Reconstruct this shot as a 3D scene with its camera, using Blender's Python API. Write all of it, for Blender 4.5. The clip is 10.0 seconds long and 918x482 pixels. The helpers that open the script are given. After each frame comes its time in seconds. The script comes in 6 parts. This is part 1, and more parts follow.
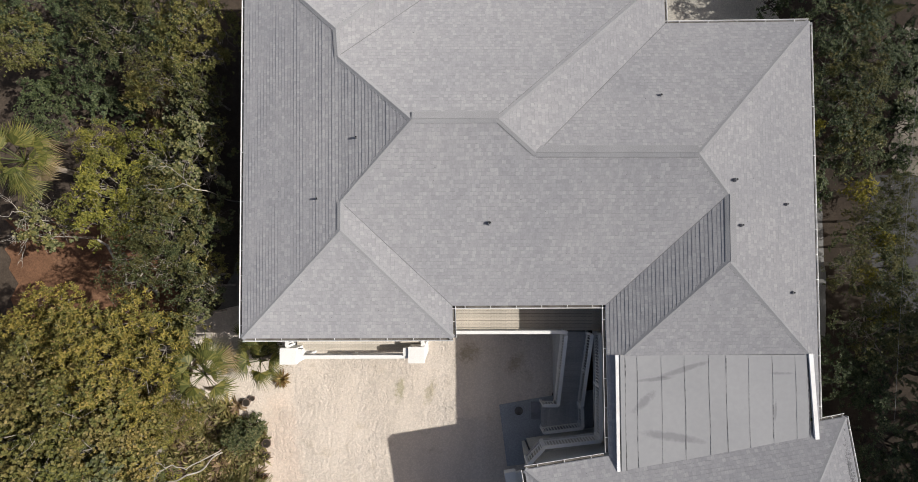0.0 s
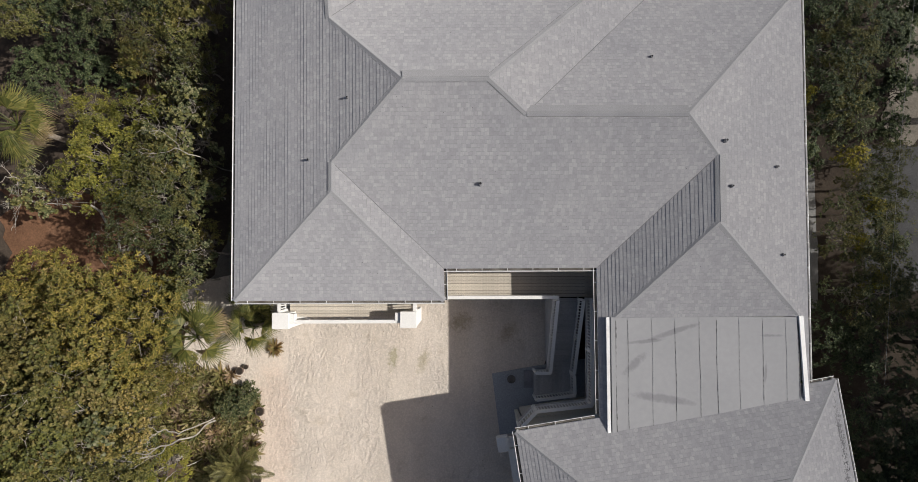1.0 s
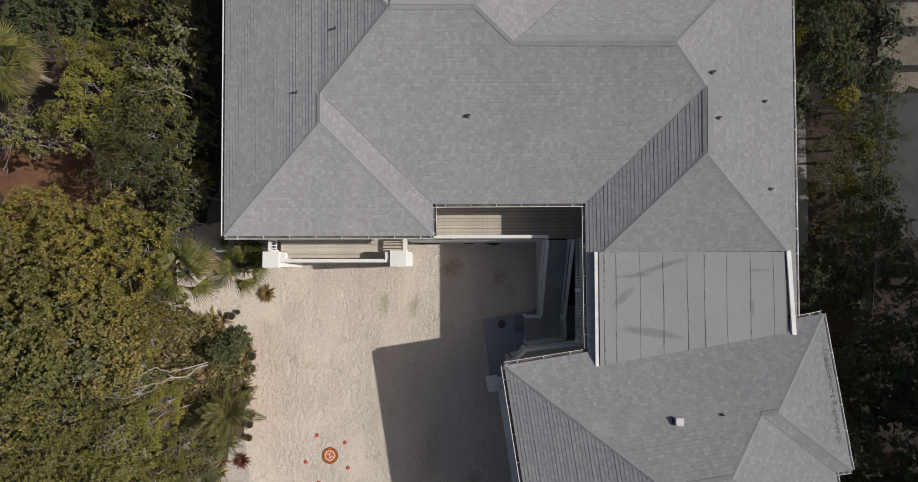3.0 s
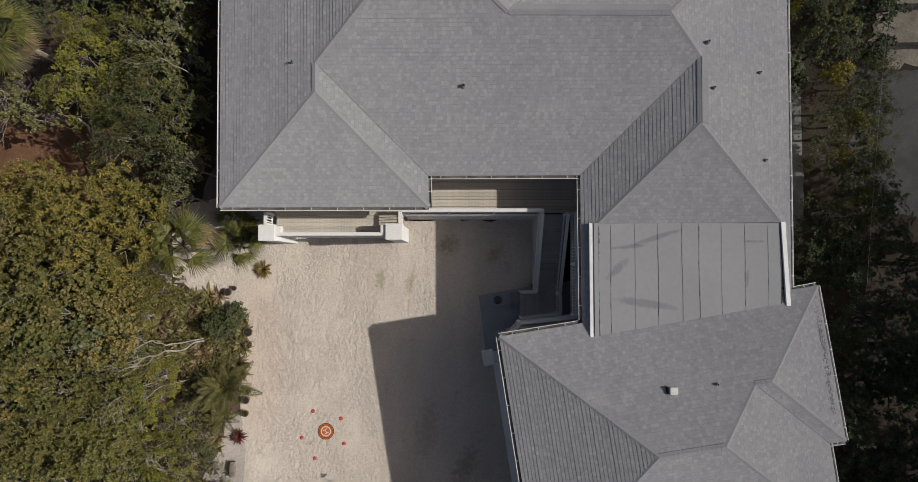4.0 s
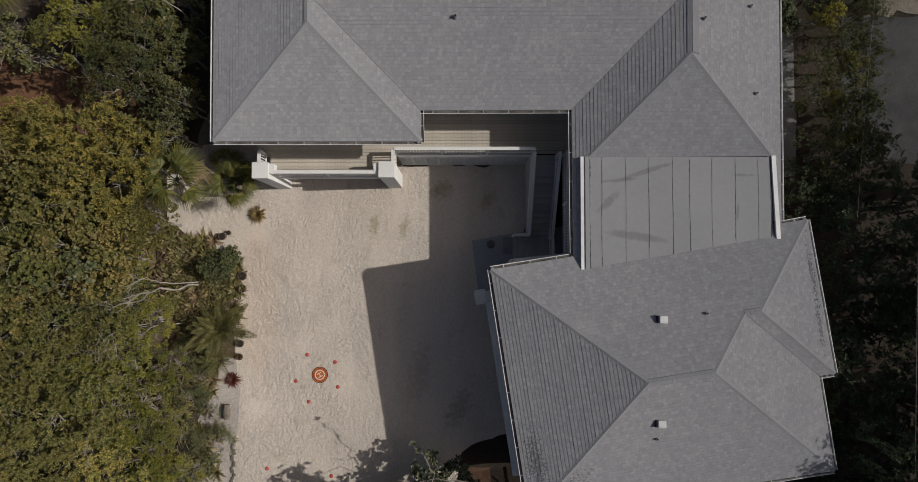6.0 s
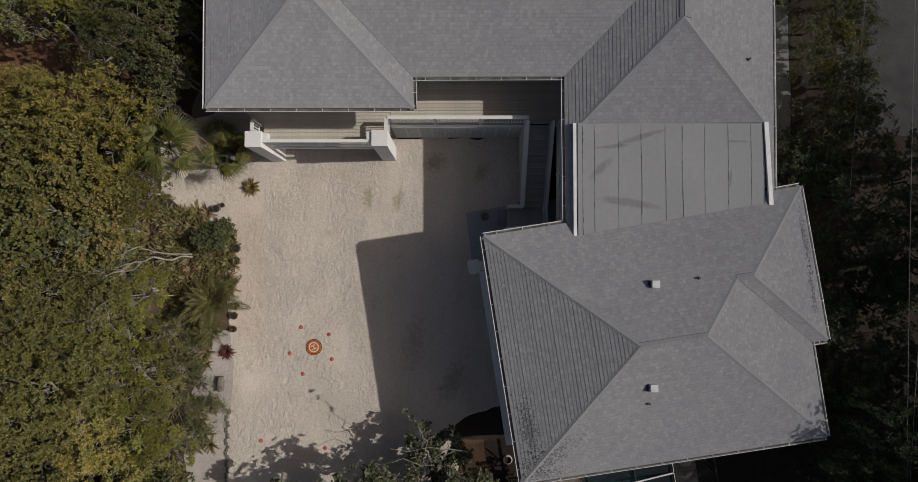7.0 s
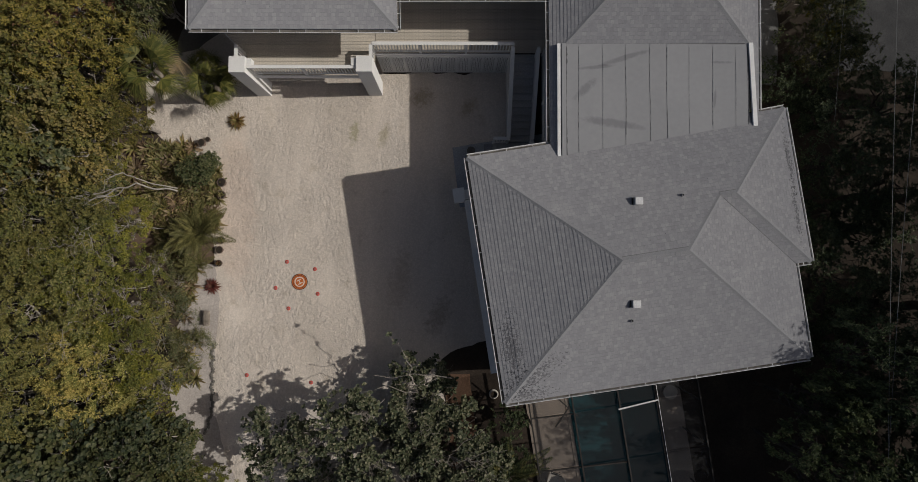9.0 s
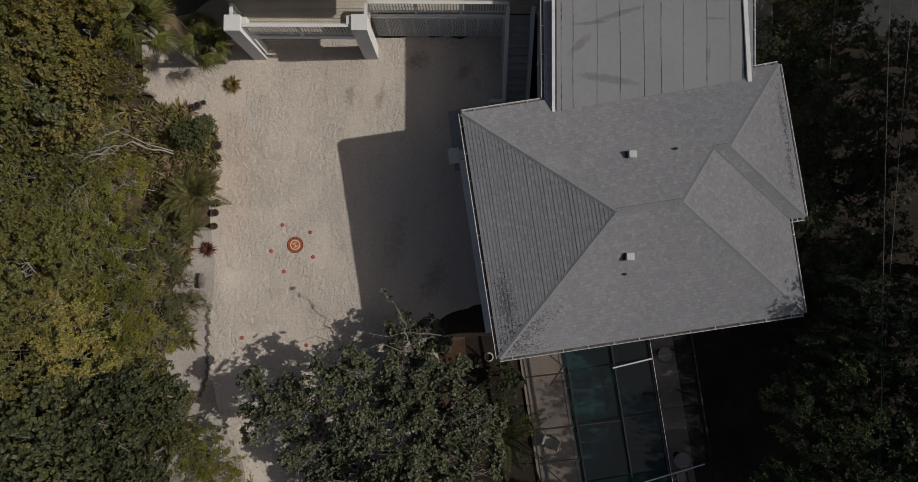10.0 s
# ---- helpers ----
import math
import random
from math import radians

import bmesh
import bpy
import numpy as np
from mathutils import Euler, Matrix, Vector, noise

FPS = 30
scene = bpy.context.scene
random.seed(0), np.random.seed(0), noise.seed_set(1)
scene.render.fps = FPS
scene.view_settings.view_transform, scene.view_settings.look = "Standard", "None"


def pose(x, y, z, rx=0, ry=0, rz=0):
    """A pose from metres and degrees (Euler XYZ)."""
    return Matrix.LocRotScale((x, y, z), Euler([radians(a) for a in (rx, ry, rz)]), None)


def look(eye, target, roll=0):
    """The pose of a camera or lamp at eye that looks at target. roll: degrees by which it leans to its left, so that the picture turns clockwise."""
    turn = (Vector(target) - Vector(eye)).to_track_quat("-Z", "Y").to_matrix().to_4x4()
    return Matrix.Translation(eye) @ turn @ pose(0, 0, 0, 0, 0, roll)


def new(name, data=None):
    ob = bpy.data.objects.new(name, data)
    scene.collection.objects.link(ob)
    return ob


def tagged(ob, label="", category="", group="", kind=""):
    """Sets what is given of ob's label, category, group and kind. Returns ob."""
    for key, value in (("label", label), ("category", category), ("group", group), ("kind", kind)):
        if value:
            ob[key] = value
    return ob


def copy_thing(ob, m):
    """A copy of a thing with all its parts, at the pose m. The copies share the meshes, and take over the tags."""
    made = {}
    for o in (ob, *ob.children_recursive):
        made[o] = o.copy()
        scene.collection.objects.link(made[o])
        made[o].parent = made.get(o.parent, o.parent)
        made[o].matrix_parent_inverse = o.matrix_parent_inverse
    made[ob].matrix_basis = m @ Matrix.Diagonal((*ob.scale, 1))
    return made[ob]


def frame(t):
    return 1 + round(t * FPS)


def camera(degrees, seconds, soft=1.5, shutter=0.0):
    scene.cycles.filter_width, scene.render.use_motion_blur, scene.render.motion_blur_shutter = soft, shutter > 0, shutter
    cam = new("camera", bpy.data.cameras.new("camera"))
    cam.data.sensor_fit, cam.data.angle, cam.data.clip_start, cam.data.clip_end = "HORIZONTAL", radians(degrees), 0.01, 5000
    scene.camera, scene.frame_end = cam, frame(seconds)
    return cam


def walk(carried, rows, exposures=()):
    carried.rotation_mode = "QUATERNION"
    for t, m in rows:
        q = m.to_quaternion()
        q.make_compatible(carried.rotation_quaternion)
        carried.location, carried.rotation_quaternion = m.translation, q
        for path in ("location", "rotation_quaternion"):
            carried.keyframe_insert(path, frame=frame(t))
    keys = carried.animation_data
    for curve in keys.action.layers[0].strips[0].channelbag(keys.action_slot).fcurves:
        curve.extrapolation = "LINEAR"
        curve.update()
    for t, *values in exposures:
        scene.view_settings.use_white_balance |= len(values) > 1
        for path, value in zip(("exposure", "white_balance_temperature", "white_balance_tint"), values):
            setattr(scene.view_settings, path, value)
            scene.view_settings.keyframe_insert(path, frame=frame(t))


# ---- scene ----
cam = camera(74.0, 10.0, soft=0.6)
PATH = [
    (0, 0.977, 0.824, 28.648, 2.981, -0.050, -0.142),
    (0.5, 1.143, 0.123, 28.655, 2.911, -0.050, -0.074),
    (1, 1.307, -0.543, 28.641, 2.840, -0.042, -0.119),
    (1.5, 1.416, -1.221, 28.630, 2.690, -0.031, -0.100),
    (2, 1.546, -1.843, 28.640, 2.666, 0.002, -0.086),
    (2.5, 1.655, -2.372, 28.626, 2.532, 0.020, -0.097),
    (4, 1.926, -3.936, 28.616, 2.376, -0.011, -0.058),
    (4.5, 2.006, -4.560, 28.622, 2.298, -0.021, -0.081),
    (5, 2.064, -5.212, 28.632, 2.298, -0.039, -0.013),
    (5.5, 2.143, -5.833, 28.667, 2.246, -0.001, 0.010),
    (7, 2.551, -7.655, 28.589, 2.069, 0.051, 0.009),
    (7.5, 2.703, -8.362, 28.576, 1.962, 0.033, 0.035),
    (8, 2.843, -9.060, 28.527, 1.841, -0.016, 0.019),
    (8.5, 2.986, -9.793, 28.472, 1.843, -0.050, 0.044),
    (9, 3.123, -10.572, 28.425, 1.819, -0.092, 0.082),
    (9.5, 3.244, -11.399, 28.423, 1.796, -0.110, 0.100),
    (10, 3.330, -12.239, 28.410, 1.736, -0.118, 0.148),
]
EXPOSURES = [(0.0, 0.19), (1.0, 0.0), (1.5, -0.05), (2.5, -0.21), (5.0, -0.63), (7.0, -0.85), (8.0, -0.88), (9.0, -0.92), (9.5, -0.94), (10.0, -1.07)]
walk(cam, [(t, pose(x, y, z, rx, ry, rz)) for t, x, y, z, rx, ry, rz in PATH], EXPOSURES)

# ---- light: low morning sun from the east side, clear sky ----
SUN_ELEV, SUN_AZ = radians(42.3), radians(1.6)   # azimuth from +x towards +y
sun_dir = Vector((math.cos(SUN_ELEV) * math.cos(SUN_AZ), math.cos(SUN_ELEV) * math.sin(SUN_AZ), math.sin(SUN_ELEV)))
world = bpy.data.worlds.new("sky")
scene.world = world
world.use_nodes = True
wn = world.node_tree.nodes
sky = wn.new("ShaderNodeTexSky")
sky.sky_type, sky.sun_disc = "NISHITA", False
sky.sun_elevation, sky.sun_rotation = SUN_ELEV, radians(90) - SUN_AZ
sky.air_density, sky.dust_density, sky.ozone_density = 0.75, 4.0, 0.4
wn["Background"].inputs["Strength"].default_value = 0.084
world.node_tree.links.new(sky.outputs["Color"], wn["Background"].inputs["Color"])
sun = new("sun", bpy.data.lights.new("sun", "SUN"))
sun.data.energy, sun.data.angle, sun.data.color = 4.3, radians(0.6), (1.0, 0.965, 0.915)
sun.matrix_world = look(sun_dir * 60, (0, 0, 0))


# ---- materials ----
def shader(name, rough=0.8, metal=0.0):
    m = bpy.data.materials.new(name)
    m.use_nodes = True
    nt = m.node_tree
    b = nt.nodes["Principled BSDF"]
    b.inputs["Roughness"].default_value, b.inputs["Metallic"].default_value = rough, metal
    b.inputs["Diffuse Roughness"].default_value = rough
    return m, nt, b


def add(nt, kind, **sets):
    n = nt.nodes.new(kind)
    for k, v in sets.items():
        n.inputs[k.replace("_", " ")].default_value = v
    return n


def ramp(nt, stops):
    n = nt.nodes.new("ShaderNodeValToRGB")
    els = n.color_ramp.elements
    while len(els) < len(stops):
        els.new(0.5)
    for e, (p, c) in zip(els, stops):
        e.position, e.color = p, (*c, 1)
    return n


def mix(nt, kind, fac, a, b):
    n = nt.nodes.new("ShaderNodeMix")
    n.data_type, n.blend_type = "RGBA", kind
    for sock, v in ((n.inputs[0], fac), (n.inputs[6], a), (n.inputs[7], b)):
        if isinstance(v, (int, float)):
            sock.default_value = v
        elif isinstance(v, tuple):
            sock.default_value = (*v, 1)
        else:
            nt.links.new(v, sock)
    return n.outputs[2]


def blot(nt, centre, turn, half, grain, cut):
    """A ragged patch, 0 to 1, of a given centre, direction and half sizes in the plan."""
    co = nt.nodes.new("ShaderNodeTexCoord")
    mp = nt.nodes.new("ShaderNodeMapping")
    mp.vector_type = "TEXTURE"
    mp.inputs["Location"].default_value = centre
    mp.inputs["Rotation"].default_value = (0, 0, radians(turn))
    mp.inputs["Scale"].default_value = (*half, 4.0)
    gr = nt.nodes.new("ShaderNodeTexGradient")
    gr.gradient_type = "SPHERICAL"
    nt.links.new(co.outputs["Object"], mp.inputs["Vector"])
    nt.links.new(mp.outputs["Vector"], gr.inputs["Vector"])
    n = add(nt, "ShaderNodeTexNoise", Scale=grain, Detail=5.0, Roughness=0.7)
    nt.links.new(co.outputs["Object"], n.inputs["Vector"])
    mul = nt.nodes.new("ShaderNodeMath")
    mul.operation = "MULTIPLY"
    nt.links.new(gr.outputs["Fac"], mul.inputs[0])
    nt.links.new(n.outputs["Fac"], mul.inputs[1])
    r = ramp(nt, [(cut, (0, 0, 0)), (cut + (0.16 if grain < 20 else 0.05), (1, 1, 1))])
    nt.links.new(mul.outputs[0], r.inputs["Fac"])
    return r.outputs["Color"]


def speckle(nt, centre, turn, half, grain):
    """Scattered specks, thickest at the middle of a patch."""
    co = nt.nodes.new("ShaderNodeTexCoord")
    mp = nt.nodes.new("ShaderNodeMapping")
    mp.vector_type = "TEXTURE"
    mp.inputs["Location"].default_value = centre
    mp.inputs["Rotation"].default_value = (0, 0, radians(turn))
    mp.inputs["Scale"].default_value = (*half, 4.0)
    gr = nt.nodes.new("ShaderNodeTexGradient")
    gr.gradient_type = "SPHERICAL"
    nt.links.new(co.outputs["Object"], mp.inputs["Vector"])
    nt.links.new(mp.outputs["Vector"], gr.inputs["Vector"])
    n = add(nt, "ShaderNodeTexNoise", Scale=grain, Detail=4.0, Roughness=0.7)
    nt.links.new(co.outputs["Object"], n.inputs["Vector"])
    s = nt.nodes.new("ShaderNodeMath")
    s.operation = "MULTIPLY_ADD"
    nt.links.new(gr.outputs["Fac"], s.inputs[0])
    s.inputs[1].default_value = 0.30
    nt.links.new(n.outputs["Fac"], s.inputs[2])
    r = ramp(nt, [(0.70, (0, 0, 0)), (0.745, (1, 1, 1))])
    nt.links.new(s.outputs[0], r.inputs["Fac"])
    return r.outputs["Color"]


def worn(name, base, dark, rough=0.8, big=0.5, fine=12.0, metal=0.0, bump=0.15, vary=0.0, spec=0.3, mottle=1.0):
    """Two scales of mottling between two tones, fine relief, and a shift of tone from piece to piece."""
    m, nt, b = shader(name, rough, metal)
    co = nt.nodes.new("ShaderNodeTexCoord")
    n1 = add(nt, "ShaderNodeTexNoise", Scale=big, Detail=4.0)
    n2 = add(nt, "ShaderNodeTexNoise", Scale=fine, Detail=5.0, Roughness=0.65)
    for n in (n1, n2):
        nt.links.new(co.outputs["Object"], n.inputs["Vector"])
    r1 = ramp(nt, [(0.35, dark), (0.65, base)])
    r2 = ramp(nt, [(0.3, (1 - 0.22 * mottle,) * 3), (0.7, (1 + 0.12 * mottle,) * 3)])
    nt.links.new(n1.outputs["Fac"], r1.inputs["Fac"])
    nt.links.new(n2.outputs["Fac"], r2.inputs["Fac"])
    c = mix(nt, "MULTIPLY", 1.0, r1.outputs["Color"], r2.outputs["Color"])
    if vary:
        info = nt.nodes.new("ShaderNodeObjectInfo")
        rv = ramp(nt, [(0.0, (1 - vary,) * 3), (1.0, (1 + vary,) * 3)])
        nt.links.new(info.outputs["Random"], rv.inputs["Fac"])
        c = mix(nt, "MULTIPLY", 1.0, c, rv.outputs["Color"])
    nt.links.new(c, b.inputs["Base Color"])
    b.inputs["Specular IOR Level"].default_value = spec
    bp = add(nt, "ShaderNodeBump", Strength=bump, Distance=0.02)
    nt.links.new(n2.outputs["Fac"], bp.inputs["Height"])
    nt.links.new(bp.outputs["Normal"], b.inputs["Normal"])
    return m


def tabs(nt, uv, wide, offset):
    """A random grey, 0 to 1, for each shingle tab of a given width."""
    br = add(nt, "ShaderNodeTexBrick", Scale=1.0, Mortar_Size=0.006, Mortar_Smooth=0.1, Bias=0.0, Brick_Width=wide, Row_Height=1.0)
    br.offset, br.squash = offset, 1.0
    br.inputs["Color1"].default_value = (0, 0, 0, 1)
    br.inputs["Color2"].default_value = (1, 1, 1, 1)
    br.inputs["Mortar"].default_value = (0, 0, 0, 1)
    nt.links.new(uv.outputs["UV"], br.inputs["Vector"])
    return br.outputs["Color"]


def shingle_material():
    """Grey laminated asphalt shingles: tabs by u along the eave and course v, a darker band for granules and painted
    shadow at some butts, weathering.
    """
    m, nt, b = shader("asphalt_shingles", 0.92)
    b.inputs["Specular IOR Level"].default_value = 0.25
    uv = nt.nodes.new("ShaderNodeUVMap")
    uv.uv_map = "tabs"
    one, two = tabs(nt, uv, 0.15, 0.37), tabs(nt, uv, 0.107, 0.61)
    r1 = ramp(nt, [(0.0, (0.308, 0.308, 0.319)), (0.4, (0.334, 0.334, 0.344)), (0.75, (0.348, 0.348, 0.357)), (1.0, (0.382, 0.381, 0.387))])
    nt.links.new(one, r1.inputs["Fac"])
    r2 = ramp(nt, [(0.0, (0.955, 0.955, 0.96)), (1.0, (1.045, 1.045, 1.04))])
    nt.links.new(two, r2.inputs["Fac"])
    c = mix(nt, "MULTIPLY", 1.0, r1.outputs["Color"], r2.outputs["Color"])
    # dark band at the butt of the thinner tabs: granules and painted butt shadow
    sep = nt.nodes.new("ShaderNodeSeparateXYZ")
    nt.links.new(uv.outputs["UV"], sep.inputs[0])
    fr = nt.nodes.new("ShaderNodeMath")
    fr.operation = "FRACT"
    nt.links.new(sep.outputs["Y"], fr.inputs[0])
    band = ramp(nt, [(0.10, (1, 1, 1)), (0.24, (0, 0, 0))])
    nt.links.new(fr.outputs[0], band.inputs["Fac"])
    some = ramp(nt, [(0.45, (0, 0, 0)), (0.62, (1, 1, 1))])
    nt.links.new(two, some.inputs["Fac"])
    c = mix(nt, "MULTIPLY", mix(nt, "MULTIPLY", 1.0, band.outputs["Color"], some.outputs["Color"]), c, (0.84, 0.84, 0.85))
    co = nt.nodes.new("ShaderNodeTexCoord")
    big = add(nt, "ShaderNodeTexNoise", Scale=0.35, Detail=5.0, Roughness=0.6)
    fine = add(nt, "ShaderNodeTexNoise", Scale=15.0, Detail=3.0)
    for n in (big, fine):
        nt.links.new(co.outputs["Object"], n.inputs["Vector"])
    rb = ramp(nt, [(0.3, (0.93, 0.93, 0.94)), (0.7, (1.05, 1.04, 1.03))])
    rf = ramp(nt, [(0.3, (0.95, 0.95, 0.95)), (0.7, (1.05, 1.05, 1.05))])
    nt.links.new(big.outputs["Fac"], rb.inputs["Fac"])
    nt.links.new(fine.outputs["Fac"], rf.inputs["Fac"])
    c = mix(nt, "MULTIPLY", 1.0, c, rb.outputs["Color"])
    c = mix(nt, "MULTIPLY", 1.0, c, rf.outputs["Color"])
    # lichen specks near the south-west corner
    for centre, turn, half in (((5.75, -15.0, 5.8), 36, (2.7, 0.9)), ((5.5, -15.65, 5.3), 9, (2.2, 0.65)), ((5.15, -13.9, 5.6), 98, (2.8, 0.8)), ((15.75, -6.7, 5.3), 99, (2.6, 0.28)), ((15.95, -8.6, 5.3), 99, (2.4, 0.25))):
        c = mix(nt, "MULTIPLY", speckle(nt, centre, turn, half, 11.0), c, (0.52, 0.52, 0.53))
    # litter streaks along an eave
    c = mix(nt, "MULTIPLY", blot(nt, (15.62, -6.5, 5.3), 98, (1.5, 0.07), 7.0, 0.24), c, (0.45, 0.45, 0.46))
    nt.links.new(c, b.inputs["Base Color"])
    bp = add(nt, "ShaderNodeBump", Strength=0.1, Distance=0.01)
    nt.links.new(fine.outputs["Fac"], bp.inputs["Height"])
    nt.links.new(bp.outputs["Normal"], b.inputs["Normal"])
    return m


def leaf_material(name, tones, back=0.3, other=None):
    """Leaves: tone by leaf, drier or darker patches through the crown, a little light let through."""
    m, nt, b = shader(name, 0.55)
    b.inputs["Specular IOR Level"].default_value = 0.3
    geo = nt.nodes.new("ShaderNodeNewGeometry")
    r = ramp(nt, [(i / max(1, len(tones) - 1), c) for i, c in enumerate(tones)])
    nt.links.new(geo.outputs["Random Per Island"], r.inputs["Fac"])
    c = r.outputs["Color"]
    if other:
        r2 = ramp(nt, [(i / max(1, len(other) - 1), c2) for i, c2 in enumerate(other)])
        nt.links.new(geo.outputs["Random Per Island"], r2.inputs["Fac"])
        co = nt.nodes.new("ShaderNodeTexCoord")
        n1 = add(nt, "ShaderNodeTexNoise", Scale=0.75, Detail=3.0)
        nt.links.new(co.outputs["Object"], n1.inputs["Vector"])
        rp = ramp(nt, [(0.44, (0, 0, 0)), (0.58, (1, 1, 1))])
        nt.links.new(n1.outputs["Fac"], rp.inputs["Fac"])
        c = mix(nt, "MIX", rp.outputs["Color"], c, r2.outputs["Color"])
    info = nt.nodes.new("ShaderNodeObjectInfo")
    rv = ramp(nt, [(0.0, (0.78, 0.82, 0.82)), (1.0, (1.15, 1.1, 1.0))])
    nt.links.new(info.outputs["Random"], rv.inputs["Fac"])
    c = mix(nt, "MULTIPLY", 1.0, c, rv.outputs["Color"])
    nt.links.new(c, b.inputs["Base Color"])
    tr = nt.nodes.new("ShaderNodeBsdfTranslucent")
    nt.links.new(c, tr.inputs["Color"])
    mx = add(nt, "ShaderNodeMixShader", Fac=back)
    nt.links.new(b.outputs["BSDF"], mx.inputs[1])
    nt.links.new(tr.outputs["BSDF"], mx.inputs[2])
    nt.links.new(mx.outputs["Shader"], nt.nodes["Material Output"].inputs["Surface"])
    return m


def ground_material(name, tones, grain=30.0, patch=0.25, stretch=(1, 1, 1), bump=0.5, rough=1.0):
    m, nt, b = shader(name, 0.95)
    b.inputs["Specular IOR Level"].default_value = 0.15
    co = nt.nodes.new("ShaderNodeTexCoord")
    mp = nt.nodes.new("ShaderNodeMapping")
    mp.inputs["Scale"].default_value = stretch
    nt.links.new(co.outputs["Object"], mp.inputs["Vector"])
    n1 = add(nt, "ShaderNodeTexNoise", Scale=patch, Detail=6.0, Roughness=0.62)
    nt.links.new(mp.outputs["Vector"], n1.inputs["Vector"])
    n2 = add(nt, "ShaderNodeTexNoise", Scale=grain, Detail=4.0, Roughness=0.7)
    nt.links.new(co.outputs["Object"], n2.inputs["Vector"])
    n3 = add(nt, "ShaderNodeTexVoronoi", Scale=grain * 0.45)
    nt.links.new(co.outputs["Object"], n3.inputs["Vector"])
    r1 = ramp(nt, [(0.25 + 0.5 * i / (len(tones) - 1), c) for i, c in enumerate(tones)])
    r2 = ramp(nt, [(0.3, (1 - 0.28 * rough, 1 - 0.29 * rough, 1 - 0.30 * rough)), (0.7, (1 + 0.18 * rough,) * 3)])
    r3 = ramp(nt, [(0.0, (1.06, 1.06, 1.06)), (0.7, (0.9, 0.9, 0.9))])
    nt.links.new(n1.outputs["Fac"], r1.inputs["Fac"])
    nt.links.new(n2.outputs["Fac"], r2.inputs["Fac"])
    nt.links.new(n3.outputs["Distance"], r3.inputs["Fac"])
    c = mix(nt, "MULTIPLY", 1.0, r1.outputs["Color"], r2.outputs["Color"])
    c = mix(nt, "MULTIPLY", 1.0, c, r3.outputs["Color"])
    nt.links.new(c, b.inputs["Base Color"])
    bp = add(nt, "ShaderNodeBump", Strength=bump, Distance=0.03)
    nt.links.new(n2.outputs["Fac"], bp.inputs["Height"])
    nt.links.new(bp.outputs["Normal"], b.inputs["Normal"])
    return m


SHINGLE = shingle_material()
WHITE = worn("white_paint", (0.77, 0.76, 0.73), (0.72, 0.71, 0.68), 0.55, 0.8, 18, mottle=0.3)
GUTTER = worn("white_aluminium", (0.82, 0.82, 0.81), (0.70, 0.69, 0.67), 0.4, 1.2, 14, bump=0.05, mottle=0.3)
DEBRIS = worn("gutter_litter", (0.20, 0.185, 0.165), (0.09, 0.08, 0.07), 0.95, 2.0, 30)
# dark tone for the painted shadow beside caps, and for valley joints
CREASE = worn("cap_shadow_and_joint", (0.27, 0.27, 0.276), (0.20, 0.20, 0.204), 0.92, 1.0, 40)
VENT = worn("ridge_vent_strip", (0.325, 0.325, 0.332), (0.295, 0.295, 0.302), 0.92, 1.0, 40)
CAP = worn("ridge_cap_shingle", (0.342, 0.343, 0.350), (0.305, 0.306, 0.313), 0.92, 1.0, 40, mottle=0.7)
SEAM = worn("bitumen_seam", (0.15, 0.15, 0.153), (0.08, 0.08, 0.082), 0.7, 3.0, 30)
def membrane_material():
    m = worn("roof_membrane", (0.355, 0.355, 0.36), (0.325, 0.327, 0.333), 0.75, 0.3, 5, vary=0.03, bump=0.02, mottle=0.22)
    nt = m.node_tree
    b = nt.nodes["Principled BSDF"]
    c = b.inputs["Base Color"].links[0].from_socket
    for centre, turn, half, cut in (((9.45, -2.85, 5.4), 17, (1.5, 0.17), 0.13), ((8.4, -3.2, 5.4), 6, (1.1, 0.13), 0.15), ((9.0, -5.35, 5.4), -9, (1.9, 0.26), 0.14), ((13.2, -3.0, 5.4), 0, (0.8, 0.12), 0.2), ((12.9, -4.4, 5.4), 85, (0.7, 0.10), 0.18), ((8.0, -4.0, 5.4), 40, (1.2, 0.3), 0.2)):
        c = mix(nt, "MULTIPLY", blot(nt, centre, turn, half, 3.0, cut), c, (0.74, 0.74, 0.75))
    nt.links.new(c, b.inputs["Base Color"])
    return m


MEMBRANE = membrane_material()
DECK = worn("deck_board", (0.62, 0.56, 0.475), (0.53, 0.48, 0.405), 0.8, 0.8, 16, vary=0.08)
GREYDECK = worn("grey_deck_board", (0.54, 0.53, 0.51), (0.44, 0.43, 0.415), 0.8, 0.8, 16, vary=0.05)
SIDING = worn("pale_siding", (0.58, 0.56, 0.50), (0.50, 0.48, 0.43), 0.75, 0.6, 20)
SOFFIT = worn("soffit", (0.62, 0.61, 0.58), (0.55, 0.54, 0.51), 0.8, 0.8, 20)
LEAD = worn("lead_flashing", (0.30, 0.30, 0.31), (0.18, 0.18, 0.19), 0.55, 2.0, 30, metal=0.3)
BLACK = worn("black_cap", (0.02, 0.02, 0.022), (0.012, 0.012, 0.013), 0.6, 3.0, 30)
GALV = worn("pale_hood", (0.70, 0.70, 0.69), (0.52, 0.52, 0.52), 0.45, 3.0, 30, metal=0.2)
